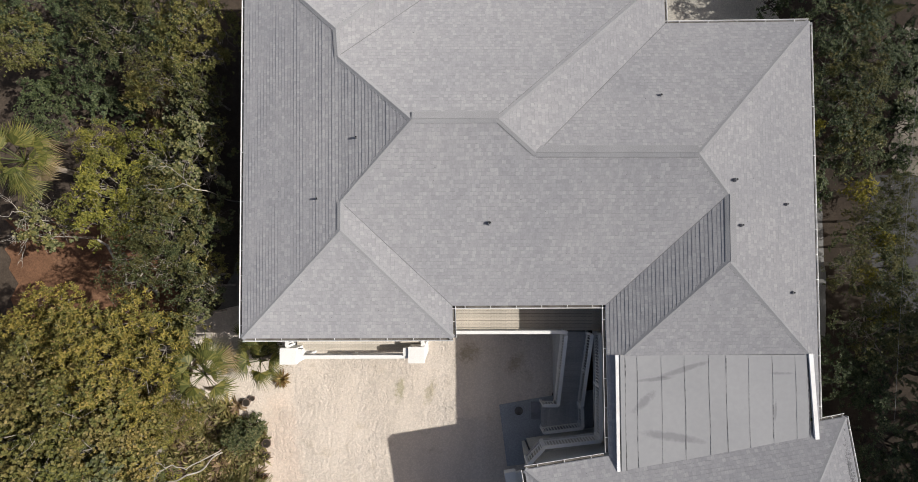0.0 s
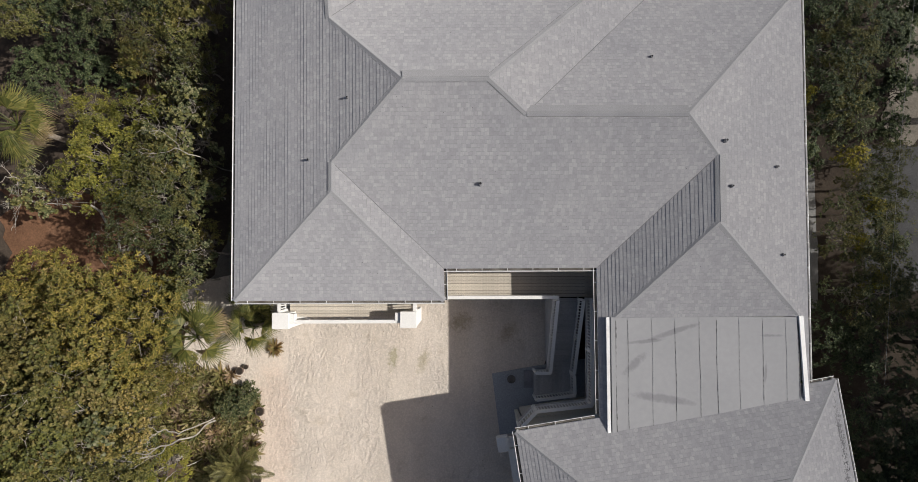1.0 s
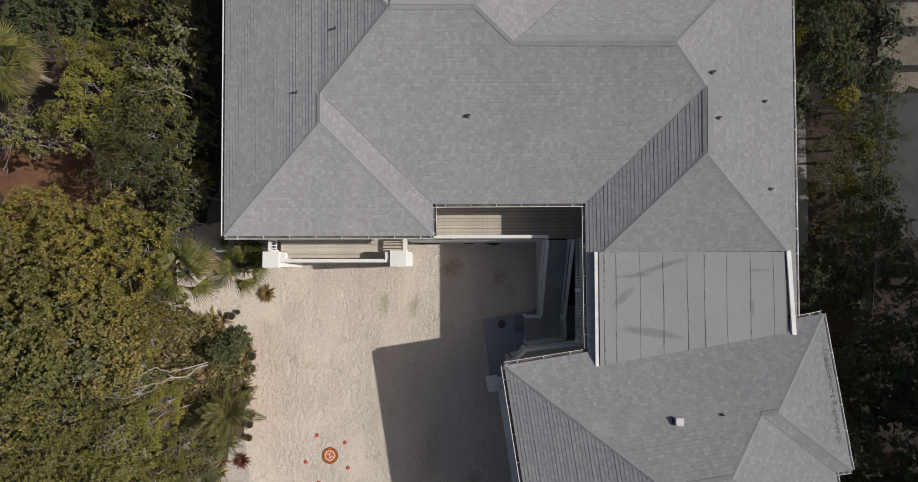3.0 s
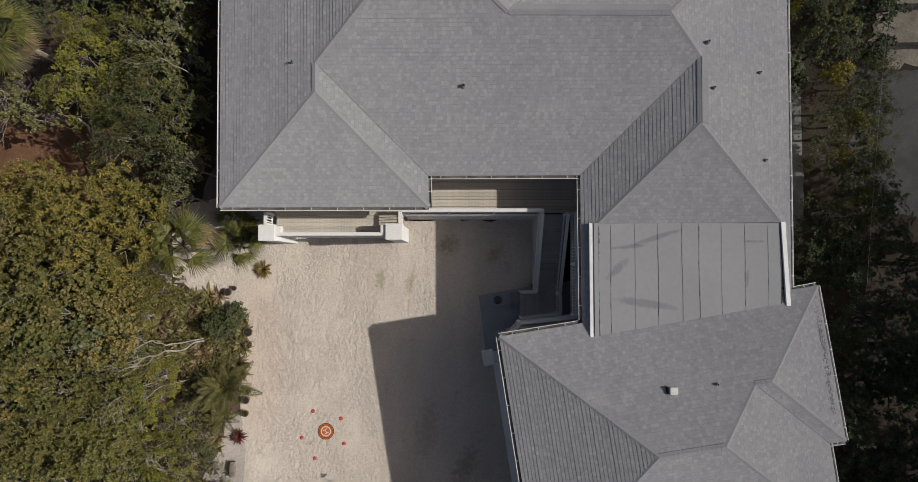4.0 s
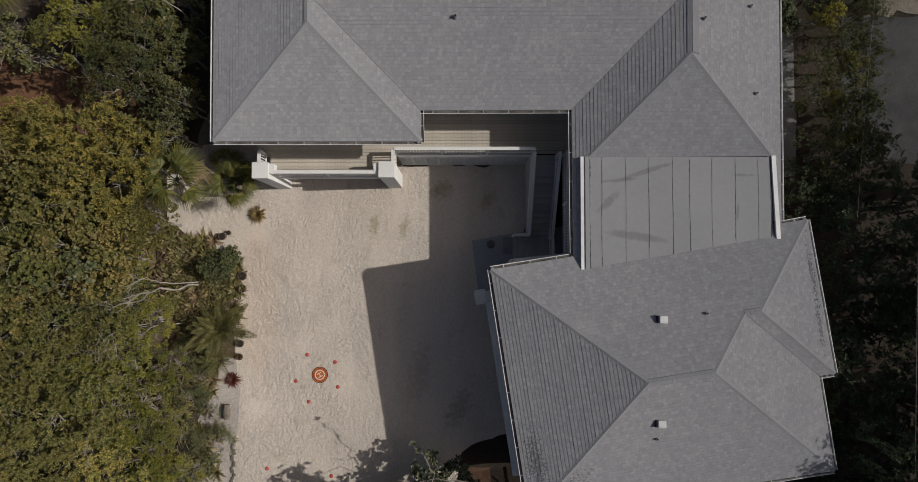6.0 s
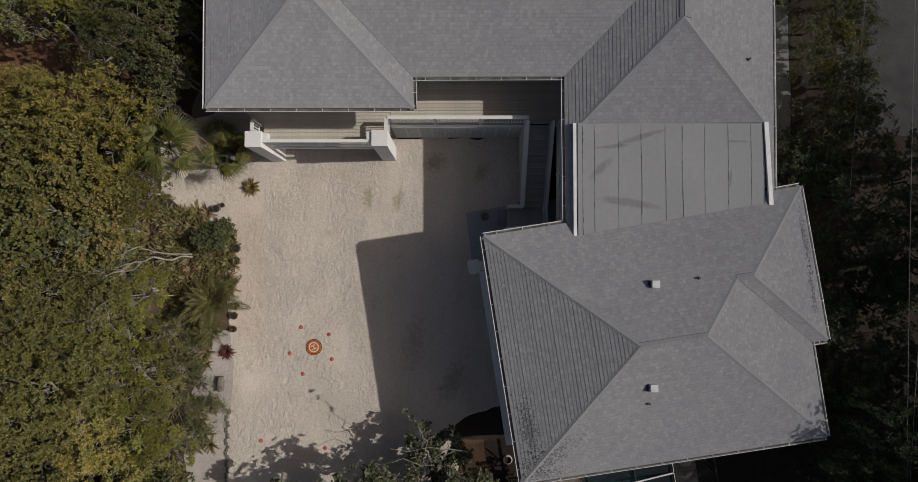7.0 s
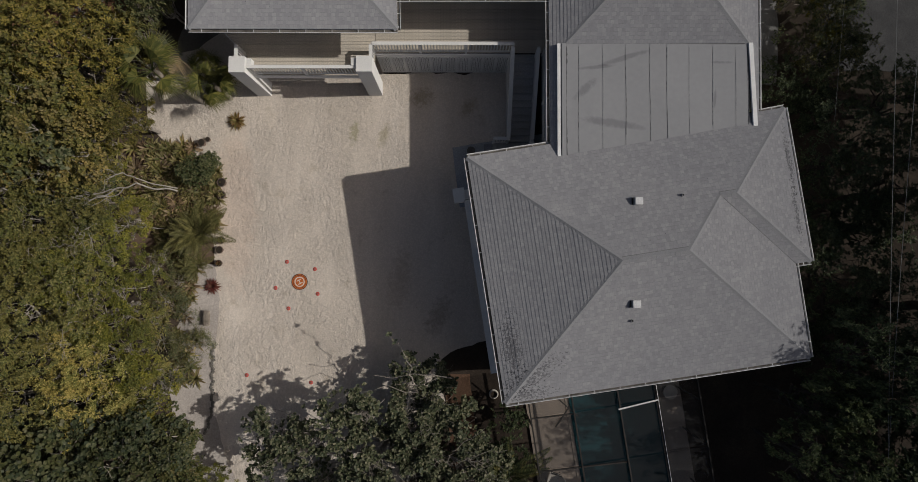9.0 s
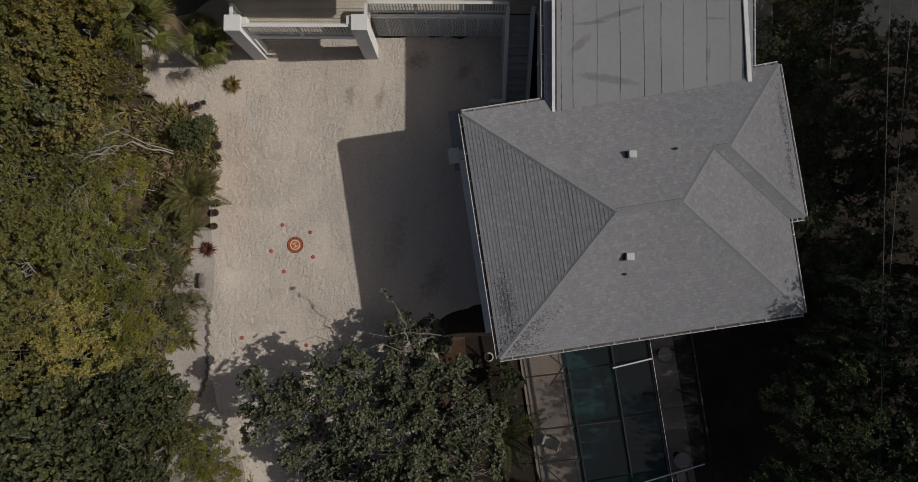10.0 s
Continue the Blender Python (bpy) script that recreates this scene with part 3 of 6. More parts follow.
def roof_slope(owner, pts, label=""):
    """One shingled slope: pts start with the eave's two ends. Courses step up the slope, each with its own butt edge."""
    pts = [Vector(p) for p in pts]
    e0, e1 = pts[0], pts[1]
    along = (e1 - e0).normalized()
    normal = Vector((0, 0, 0))
    for i, p in enumerate(pts):
        q = pts[(i + 1) % len(pts)]
        normal += p.cross(q)
    normal = normal.normalized() * (1 if normal.z > 0 else -1)
    up = normal.cross(along).normalized()
    if up.z < 0:
        up = -up
    roof_faces.append((pts, normal))
    work = bmesh.new()
    f = work.faces.new([work.verts.new(p) for p in pts])
    work.normal_update()
    if f.normal.z < 0:
        f.normal_flip()
    bmesh.ops.triangulate(work, faces=[f])
    work.normal_update()
    top = max((p - e0).dot(up) for p in pts)
    n = int(top / COURSE) + 1
    for k in range(1, n + 1):
        bmesh.ops.bisect_plane(work, geom=work.verts[:] + work.edges[:] + work.faces[:], plane_co=e0 + up * COURSE * k, plane_no=up)
    out = bmesh.new()
    layer = out.loops.layers.uv.new("tabs")
    slip = random.Random(len(roof_faces))
    shifts = [slip.random() * 60 for _ in range(n + 3)]

    thick = [BUTT * slip.uniform(0.55, 1.3) for _ in range(n + 3)]

    def face(cos, k, up_course):
        try:
            nf = out.faces.new([out.verts.new(c) for c in cos])
        except ValueError:
            return
        for lp, q in zip(nf.loops, up_course):
            lp[layer].uv = ((lp.vert.co - e0).dot(along) + shifts[k], k + min(0.998, max(0.002, q)))

    for f in work.faces:
        s = [(v.co - e0).dot(up) for v in f.verts]
        k = math.floor(sum(s) / len(s) / COURSE)
        rise = [(d - k * COURSE) / COURSE for d in s]
        cos = [v.co + normal * (thick[k] * min(1.0, max(0.0, 1 - q)) + 0.002) for v, q in zip(f.verts, rise)]
        if f.normal.dot(normal) > 0:
            face(cos, k, rise)
        else:
            face(cos[::-1], k, rise[::-1])
        for i in range(len(f.verts)):
            j = (i + 1) % len(f.verts)
            if abs(s[i] - k * COURSE) < 1e-4 and abs(s[j] - k * COURSE) < 1e-4:
                a, b = f.verts[i].co, f.verts[j].co
                face([a + normal * 0.002, b + normal * 0.002, b + normal * (thick[k] + 0.002), a + normal * (thick[k] + 0.002)], k, (0.5,) * 4)
    work.free()
    bmesh.ops.remove_doubles(out, verts=out.verts[:], dist=2e-4)
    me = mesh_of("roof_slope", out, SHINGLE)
    ob = new("roof_slope", me)
    ob.parent = owner
    return tagged(ob, label)


def roof_height(x, y):
    for pts, nrm in roof_faces:
        inside = False
        for i, p in enumerate(pts):
            q = pts[i - 1]
            if (p.y > y) != (q.y > y) and x < (q.x - p.x) * (y - p.y) / (q.y - p.y) + p.x:
                inside = not inside
        if inside:
            return pts[0].z - ((x - pts[0].x) * nrm.x + (y - pts[0].y) * nrm.y) / nrm.z
    return EAVE


def ridge_cap(owner, p, q, w=0.115):
    """Bent cap shingles along a ridge or hip, each lapping the next."""
    p, q = Vector(p), Vector(q)
    d = q - p
    n = max(2, int(d.length / 0.16))
    side = d.cross(Vector((0, 0, 1))).normalized()
    bm = bmesh.new()
    last = None
    for i in range(n):
        for c, z in ((p + d * (i / n), 0.026), (p + d * ((i + 1) / n), 0.018)):
            row = [bm.verts.new(c + side * (w * s) + Vector((0, 0, z - drop * w / 0.16))) for s, drop in ((-1, 0.075), (0, 0.0), (1, 0.075))]
            if last:
                for s in (0, 1):
                    bm.faces.new((last[s], last[s + 1], row[s + 1], row[s]))
            last = row
    cap = part("ridge_cap", bm, CAP, owner)
    # a dark strip on the west side stands for the caps' shadow
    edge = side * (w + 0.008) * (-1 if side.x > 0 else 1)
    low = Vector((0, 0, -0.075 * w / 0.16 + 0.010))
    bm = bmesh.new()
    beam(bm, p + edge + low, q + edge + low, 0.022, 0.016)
    part("cap_shadow", bm, CREASE, cap, "dark strip painted as the cap's shadow")
    if abs(d.z) < 0.02 and d.length > 1.5 and p.y > 0:
        # a vent strip lies along the far side of the level ridges
        far = side if side.y + 0.3 * side.x > 0 else -side
        bm = bmesh.new()
        a, b = p + far * 0.16, q + far * 0.16
        drop = Vector((0, 0, 0.055))
        beam(bm, a - drop, b - drop, 0.27, 0.07)
        for v in bm.verts:
            v.co.z -= 0.42 * ((v.co - p).dot(far) - 0.16)
        part("vent_strip", bm, VENT, cap, "grey ridge vent strip")


def valley(owner, p, q):
    """A narrow open joint along a valley between two slopes."""
    bm = bmesh.new()
    up = Vector((0, 0, 0.010))
    beam(bm, Vector(p) + up, Vector(q) + up, 0.028, 0.012)
    part("valley_joint", bm, CREASE, owner)


def gutter(owner, p, q, outer):
    """A U gutter along an eave, with litter inside and hangers across. outer: the side away from the roof, +1 or -1."""
    p, q = Vector((*p, LIP)), Vector((*q, LIP))
    d = (q - p).normalized()
    n = Vector((d.y, -d.x, 0)) * outer
    bm = bmesh.new()
    prof = [(0.0, 0.02), (0.0, -0.11), (0.09, -0.11), (0.115, 0.0), (0.13, 0.0), (0.105, -0.125), (-0.012, -0.125), (-0.012, 0.02)]
    rows = [[bm.verts.new(c + n * a + Vector((0, 0, z))) for a, z in prof] for c in (p, q)]
    for i in range(len(prof)):
        j = (i + 1) % len(prof)
        bm.faces.new((rows[0][i], rows[0][j], rows[1][j], rows[1][i]))
    g = part("gutter", bm, GUTTER, owner, "white aluminium gutter")
    bm = bmesh.new()
    beam(bm, p + n * 0.045 + Vector((0, 0, -0.07)), q + n * 0.045 + Vector((0, 0, -0.07)), 0.085, 0.03)
    part("gutter_litter", bm, DEBRIS, g, "dark wet leaf litter")
    length = (q - p).length
    k = max(1, int(length / 0.95))
    for i in range(k):
        c = p + d * (length * (i + 0.5) / k)
        bm = bmesh.new()
        beam(bm, c - n * 0.012 + Vector((0, 0, 0.018)), c + n * 0.118 + Vector((0, 0, 0.0)), 0.02, 0.014)
        part("hanger", bm, GUTTER, g)


def V(x, y, z=EAVE):
    return (x, y, z)


house = thing("house", "raised pale house with a grey shingled hip roof and white gutters", "house")
# corners and ridge ends of the main roof
eL, eb, ec, ed = V(-7.30, -1.66), V(0.77, -1.66), V(0.74, -0.44), V(6.62, -0.42)
ee, eS = V(6.66, -6.25), V(14.67, -4.78)
eNE, eNin, eNt, eNb = V(14.79, 10.65), V(9.12, 10.58), V(9.07, 12.40), V(0.78, 12.40)
eWb, eNW = V(0.78, 13.65), V(-7.42, 13.65)
ra, rb, rc, rd = (-0.595, 5.99, 8.332), (2.35, 6.00, 8.332), (3.68, 4.94, 7.775), (9.31, 4.925, 7.775)
re_, rf = (10.627, 3.61, 7.03), (10.602, 1.19, 7.03)
rg, rh, rk, rl = (-3.225, 3.376, 7.026), (-3.22, 2.34, 7.026), (-3.36, 8.63, 7.03), (-3.44, 9.66, 7.03)
fNW, fNE, fSE, fSW = (7.20, -2.32, 5.455), (14.24, -2.27, 5.415), (14.38, -5.5, 5.345), (6.98, -6.7, 5.365)
roof_slope(house, [eNW, eL, rh, rg, ra, rk, rl])
roof_slope(house, [eL, eb, rh])
roof_slope(house, [eb, ec, rg, rh])
roof_slope(house, [ec, ed, re_, rd, rc, rb, ra, rg])
roof_slope(house, [ee, ed, re_, rf, fNW, fSW])
eEm = V(14.69, -2.2)
roof_slope(house, [eEm, eNE, rd, re_, rf, fNE])
roof_slope(house, [eS, eEm, fNE, fSE])
roof_slope(house, [fNW, fNE, rf])
roof_slope(house, [eNin, eNE, rd, rc])
roof_slope(house, [eNin, eNt, rb, rc])
roof_slope(house, [eNb, eNt, rb, ra, rk])
roof_slope(house, [eWb, eNb, rk, rl])
roof_slope(house, [eNW, eWb, rl])
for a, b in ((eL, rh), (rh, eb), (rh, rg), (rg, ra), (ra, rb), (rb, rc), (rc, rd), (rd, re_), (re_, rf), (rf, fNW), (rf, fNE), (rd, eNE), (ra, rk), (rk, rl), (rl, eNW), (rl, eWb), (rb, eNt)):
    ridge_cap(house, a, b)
for a, b in ((ec, rg), (ed, re_), (eNin, rc), (eNb, rk)):
    valley(house, a, b)
for a, b in ((eNW, eL), (eL, eb), (eb, ec), (ec, ed), (ed, V(6.65, -6.0)), (eS, eNE), (eNE, eNin), (eNin, eNt), (eNt, eNb)):
    gutter(house, a[:2], b[:2], 1)

# the rotated south block
CO, SI = 0.98804, 0.15418


def L(u, v, z=EAVE):
    return (3.325 + u * CO + v * SI, -6.52 + u * SI - v * CO, z)


gA, gB, gC, gD, gE, gF = L(0.12, 0.12), L(12.48, 0.09), L(12.50, 6.06), L(11.88, 6.06), L(11.84, 9.66), L(0.12, 9.61)
ha, hb, hc, hd = L(4.85, 4.85, 7.22), L(7.20, 4.85, 7.22), L(8.90, 3.09, 6.50), L(9.50, 3.09, 6.50)
roof_slope(house, [gA, gB, hd, hc, hb, ha])
roof_slope(house, [gA, gF, ha])
roof_slope(house, [gF, gE, hb, ha])
roof_slope(house, [gE, gD, hc, hb])
roof_slope(house, [gD, gC, hd, hc])
roof_slope(house, [gB, gC, hd])
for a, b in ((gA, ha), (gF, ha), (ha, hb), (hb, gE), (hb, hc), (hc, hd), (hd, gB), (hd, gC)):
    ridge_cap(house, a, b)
valley(house, gD, hc)
gutter(house, gA[:2], L(3.2, 0.12)[:2], -1)
gutter(house, L(11.5, 0.12)[:2], gB[:2], -1)
gutter(house, gA[:2], gF[:2], 1)
gutter(house, gF[:2], gE[:2], 1)
gutter(house, gE[:2], gD[:2], 1)
gutter(house, gD[:2], gC[:2], 1)
gutter(house, gC[:2], gB[:2], 1)


# the low membrane roof between them: overlapping sheets, tarred seams, white edge flashings
def flat_roof():
    xs = [7.24, 7.70, 8.62, 9.50, 10.42, 11.07, 11.92, 12.82, 13.70, 14.18]
    def south(x):
        return -6.95 + (x - 7.0) * 0.156
    for i, (a, b) in enumerate(zip(xs, xs[1:])):
        bm = bmesh.new()
        za = 5.45 - (a - 7.2) * 0.006
        zb = 5.45 - (b - 7.2) * 0.006
        pts = [(a, south(a), za), (b, south(b), zb), (b, -2.30, zb + 0.004), (a, -2.30, za + 0.004)]
        hi = [bm.verts.new((x, y, z + (0.006 if k in (0, 3) else 0))) for k, (x, y, z) in enumerate(pts)]
        lo = [bm.verts.new((x, y, z - 0.05)) for x, y, z in pts]
        bm.faces.new(hi), bm.faces.new(lo[::-1])
        for k in range(4):
            j = (k + 1) % 4
            bm.faces.new((lo[k], lo[j], hi[j], hi[k]))
        part("membrane_sheet", bm, MEMBRANE, house, "grey rolled roofing sheet with tarred seams" if i == 0 else "")
    rng = random.Random(4)
    for i, x in enumerate(xs):
        strong = {0: 0.036, 1: 0.014, 3: 0.018, 4: 0.013, 5: 0.022, 7: 0.018, 9: 0.03}.get(i, 0.008)
        bm = bmesh.new()
        y0, y1 = south(x) + 0.05, -2.42
        if i in (7, 2):
            y0 = -5.45 if i == 7 else y0
        n = 44
        left, right = [], []
        for k in range(n + 1):
            y = y0 + (y1 - y0) * k / n
            w = strong * (0.10 + 0.65 * rng.random() ** 1.6)
            z = 5.463 - (x - 7.2) * 0.006
            shift = 0.012 * math.sin(y * 1.7 + i) + 0.006 * rng.random()
            left.append(bm.verts.new((x - w + shift, y, z)))
            right.append(bm.verts.new((x + w + shift, y, z)))
        for k in range(n):
            bm.faces.new((left[k], right[k], right[k + 1], left[k + 1]))
        part("seam_tar", bm, SEAM, house, "black tar seam" if i == 0 else "")
    for a, b, w, zt in (((6.955, -6.62), (6.955, -2.30), 0.12, 5.475), ((14.42, -5.45), (14.28, -2.26), 0.16, 5.49)):
        bm = bmesh.new()
        beam(bm, (*a, zt - 0.06), (*b, zt - 0.06), w, 0.10)
        bmesh.ops.bevel(bm, geom=bm.edges[:], offset=0.012, segments=1)
        part("edge_flashing", bm, GUTTER, house, "white metal edge flashing")
    bm = bmesh.new()
    beam(bm, (7.15, -6.72, 5.44), (7.15, -2.30, 5.455), 0.16, 0.05)
    part("edge_strip", bm, MEMBRANE, house)


flat_roof()


# pipe boots and hoods on the slopes
def pipe_vent(x, y, r=0.04, h=0.22):
    z = roof_height(x, y)
    h *= 0.6
    v = thing("vent_pipe", "short lead-flashed plumbing vent pipe on the shingles", "vent", "roof vent pipes", at=(x, y, z))
    bm = bmesh.new()
    tube(bm, [(0, 0, -0.03), (0, 0, h * 0.5), (0, 0, h)], [r * 1.1, r, r], 10)
    part("pipe", bm, LEAD, v)
    bm = bmesh.new()
    tube(bm, [(0, 0, h), (0, 0, h + 0.006)], [r * 0.75, r * 0.7], 10)
    part("opening", bm, BLACK, v, "dark pipe mouth")
    bm = bmesh.new()
    tube(bm, [(0, 0, -0.06), (0, 0, 0.05)], [r * 1.7, r * 1.2], 10)
    part("boot", bm, LEAD, v, "grey flashing boot")


def hood_vent(x, y):
    z = roof_height(x, y)
    v = thing("hood_vent", "pale metal exhaust hood with a dark mouth on the shingles", "vent", "roof exhaust hoods", at=(x, y, z))
    bm = bmesh.new()
    prism(bm, [(-0.16, -0.16), (0.17, -0.16), (0.17, 0.16), (-0.16, 0.16)], -0.10, 0.20)
    for w in bm.verts:
        if w.co.z > 0.1:
            w.co.xy *= 0.82
            w.co.x += 0.04
    bmesh.ops.bevel(bm, geom=bm.edges[:], offset=0.02, segments=2)
    part("hood", bm, GALV, v)
    bm = bmesh.new()
    block(bm, -0.178, -0.15, -0.12, 0.12, -0.02, 0.11)
    part("mouth", bm, BLACK, v, "dark open mouth")


for x, y, r, h in ((2.10, 2.62, 0.06, 0.24), (10.90, 4.12, 0.05, 0.22), (8.38, 7.28, 0.045, 0.2), (-4.15, 3.52, 0.04, 0.24), (-2.62, 5.6, 0.04, 0.24),
                   (13.30, 3.36, 0.04, 0.18), (13.50, 0.05, 0.045, 0.2), (11.15, 2.5, 0.04, 0.18), (11.25, -8.2, 0.045, 0.2), (9.42, -12.75, 0.045, 0.2)):
    pipe_vent(x, y, r, h)
for x, y in ((9.60, -8.42), (9.45, -12.12)):
    hood_vent(x, y)


# walls, floors and soffits under the eaves
def wall_run(outline, z0, z1, thick=0.16, material=SIDING):
    for i, p in enumerate(outline):
        q = outline[(i + 1) % len(outline)]
        bm = bmesh.new()
        d = (Vector(q) - Vector(p)).normalized()
        beam(bm, (p[0], p[1], (z0 + z1) / 2), (q[0] - d.x * thick, q[1] - d.y * thick, (z0 + z1) / 2), thick, z1 - z0)
        part("wall", bm, material, house)


upper = [(-6.85, -0.3), (0.35, -0.3), (0.35, 1.2), (7.15, 1.2), (7.15, -6.0), (14.2, -5.0), (14.2, 10.1), (8.6, 10.1), (8.6, 12.0), (0.4, 12.0), (0.4, 13.2), (-6.9, 13.2)]
lower_block = [L(0.55, 0.5)[:2], L(0.55, 9.2)[:2], L(11.4, 9.2)[:2], L(11.4, 0.5)[:2]]
wall_run(upper, 2.45, 5.0)
wall_run(lower_block, 0.0, 5.0)
ground_floor = [(-6.0, 1.3), (0.5, 1.3), (7.3, 1.3), (7.3, -6.0), (14.0, -4.8), (14.0, 10.0), (-6.0, 12.5)]
wall_run(ground_floor, 0.0, 2.45)
for pts, z in ((upper, 2.30), ([(-7.27, -1.66), (0.76, -1.66), (0.73, -0.42), (6.64, -0.41), (6.68, -6.2), (14.6, -4.7), (14.68, 10.54), (9.06, 10.51), (9.03, 12.36), (0.76, 12.36), (0.76, 13.61), (-7.34, 13.61)], 5.03)):
    bm = bmesh.new()
    prism(bm, pts, z, z + 0.12)
    part("floor_deck" if z < 3 else "soffit", bm, SOFFIT, house)
bm = bmesh.new()
prism(bm, [g[:2] for g in (gA, gF, gE, gD, gC, gB)], 5.03, 5.14)
part("soffit", bm, SOFFIT, house)
bm = bmesh.new()
beam(bm, (*L(0.10, 1.5)[:2], 2.55), (*L(0.10, 8.9)[:2], 2.55), 0.56, 0.16)
part("skirt_ledge", bm, WHITE, house, "pale ledge along the garage wall")


ubox = thing("utility_box", "white metal utility box on the garage wall ledge", "box")
bm = bmesh.new()
prism(bm, [L(-0.60, 1.55)[:2], L(-0.12, 1.55)[:2], L(-0.12, 0.95)[:2], L(-0.60, 0.95)[:2]], 2.3, 2.72)
bmesh.ops.bevel(bm, geom=bm.edges[:], offset=0.05, segments=2)
part("body", bm, WHITE, ubox)
bm = bmesh.new()
prism(bm, [L(-0.14, 1.45)[:2], L(0.6, 1.45)[:2], L(0.6, 1.05)[:2], L(-0.14, 1.05)[:2]], 2.35, 2.6)
part("bracket", bm, WHITE, ubox)


# ---- decks, stairs and white railings ----
def board_mesh(length, w=0.134, t=0.032):
    bm = bmesh.new()
    block(bm, 0, length, -w / 2, w / 2, -t, 0)
    bmesh.ops.bevel(bm, geom=[e for e in bm.edges if abs(e.verts[0].co.x - e.verts[1].co.x) > 0.1], offset=0.006, segments=1)
    return mesh_of("deck_board", bm, DECK)


def boards(owner, x0, x1, y0, y1, z):
    n = int((y1 - y0) / 0.146)
    me = board_mesh(x1 - x0)
    for i in range(n):
        ob = new("deck_board", me)
        ob.location = (x0, y1 - 0.073 - i * 0.146, z)
        ob.parent = owner


BALUSTER = bmesh.new()
block(BALUSTER, -0.019, 0.019, -0.019, 0.019, 0, 0.80)
BALUSTER = mesh_of("baluster", BALUSTER, WHITE)


def railing(p, q, z0=2.53, z1=None, label="white-painted wooden deck railing with square balusters", h=1.0):
    """From p to q in plan; z0 and z1 are the floor levels at its ends."""
    z1 = z0 if z1 is None else z1
    a, b = Vector((*p, z0)), Vector((*q, z1))
    d = b - a
    r = thing("railing", label, "railing", "white deck railings", at=a)
    b = b - a
    a = Vector((0, 0, 0))
    for name, z, w, t in (("cap_rail", h + 0.02, 0.14, 0.036), ("top_rail", h - 0.05, 0.045, 0.085), ("bottom_rail", 0.11, 0.045, 0.085)):
        bm = bmesh.new()
        beam(bm, a + Vector((0, 0, z)), b + Vector((0, 0, z)), w, t)
        part(name, bm, WHITE, r)
    flat = Vector((d.x, d.y, 0)).length
    n = max(2, round(flat / 0.128))
    for i in range(1, n):
        ob = new("baluster", BALUSTER)
        ob.location = b * (i / n) + Vector((0, 0, 0.15))
        ob.rotation_euler.z = math.atan2(d.y, d.x)
        ob.parent = r
    m = max(1, round(flat / 1.85))
    for i in range(m + 1):
        bm = bmesh.new()
        c = b * (i / m)
        block(bm, c.x - 0.048, c.x + 0.048, c.y - 0.048, c.y + 0.048, c.z - 0.15, c.z + h)
        part("post", bm, WHITE, r)


def stucco_column(x, y, w=0.66, h=3.70):
    c = thing("column", "white stucco square column with a flat top beside the deck", "column", "white deck columns", at=(x, y, 0))
    bm = bmesh.new()
    block(bm, -w / 2 + 0.015, w / 2 - 0.015, -w / 2 + 0.015, w / 2 - 0.015, -0.02, h - 0.32)
    bmesh.ops.bevel(bm, geom=bm.edges[:], offset=0.012, segments=1)
    part("shaft", bm, WHITE, c)
    bm = bmesh.new()
    block(bm, -w / 2, w / 2, -w / 2, w / 2, h - 0.34, h)
    bmesh.ops.bevel(bm, geom=bm.edges[:], offset=0.015, segments=2)
    part("cap", bm, WHITE, c)
    bm = bmesh.new()
    block(bm, w / 2 - 0.1, w / 2 + 0.22, -w / 2 + 0.28, w / 2 - 0.05, h - 0.5, h - 0.1)
    if x > -3:
        for v in bm.verts:
            v.co.x *= -1
        bmesh.ops.reverse_faces(bm, faces=bm.faces[:])
    part("shoulder", bm, WHITE, c)


stucco_column(-5.962, -2.553)
stucco_column(-0.746, -2.515)
front = thing("front_deck", "weathered tan plank deck with a white fascia beam", "deck", "decks")
boards(front, -5.9, -0.45, -2.62, -1.745, 2.5)
for i in range(9):
    y = -1.672 + i * 0.146
    bm = bmesh.new()
    block(bm, -6.0 - 0.146 * i, -0.45, y - 0.067, y + 0.067, 2.468, 2.5)
    part("deck_board", bm, DECK, front)
bm = bmesh.new()
beam(bm, (-5.65, -2.66, 2.35), (-1.05, -2.66, 2.35), 0.06, 0.26)
part("fascia", bm, WHITE, front, "white fascia beam")
for y in (-2.2, -1.7, -1.1, -0.5):
    bm = bmesh.new()
    beam(bm, (-5.65, y, 2.38), (-0.6, y, 2.38), 0.05, 0.18)
    part("joist", bm, WHITE, front)
railing((-5.62, -2.60), (-1.12, -2.60))
railing((-6.05, -2.18), (-6.05, -1.72))
bm = bmesh.new()
beam(bm, (-6.03, -1.75, 2.44), (-7.2, -0.55, 2.44), 0.04, 0.16)
part("fascia", bm, WHITE, front)
railing((-0.50, -2.17), (-0.50, -1.68))
court = thing("courtyard_deck", "weathered tan plank deck above white lattice skirting", "deck", "decks")
boards(court, -0.42, 7.06, -1.70, 1.12, 2.5)
bm = bmesh.new()
beam(bm, (-0.45, -1.70, 2.36), (5.38, -1.70, 2.36), 0.05, 0.24)
part("fascia", bm, WHITE, court, "white fascia beam")
railing((-0.45, -1.62), (5.40, -1.62))


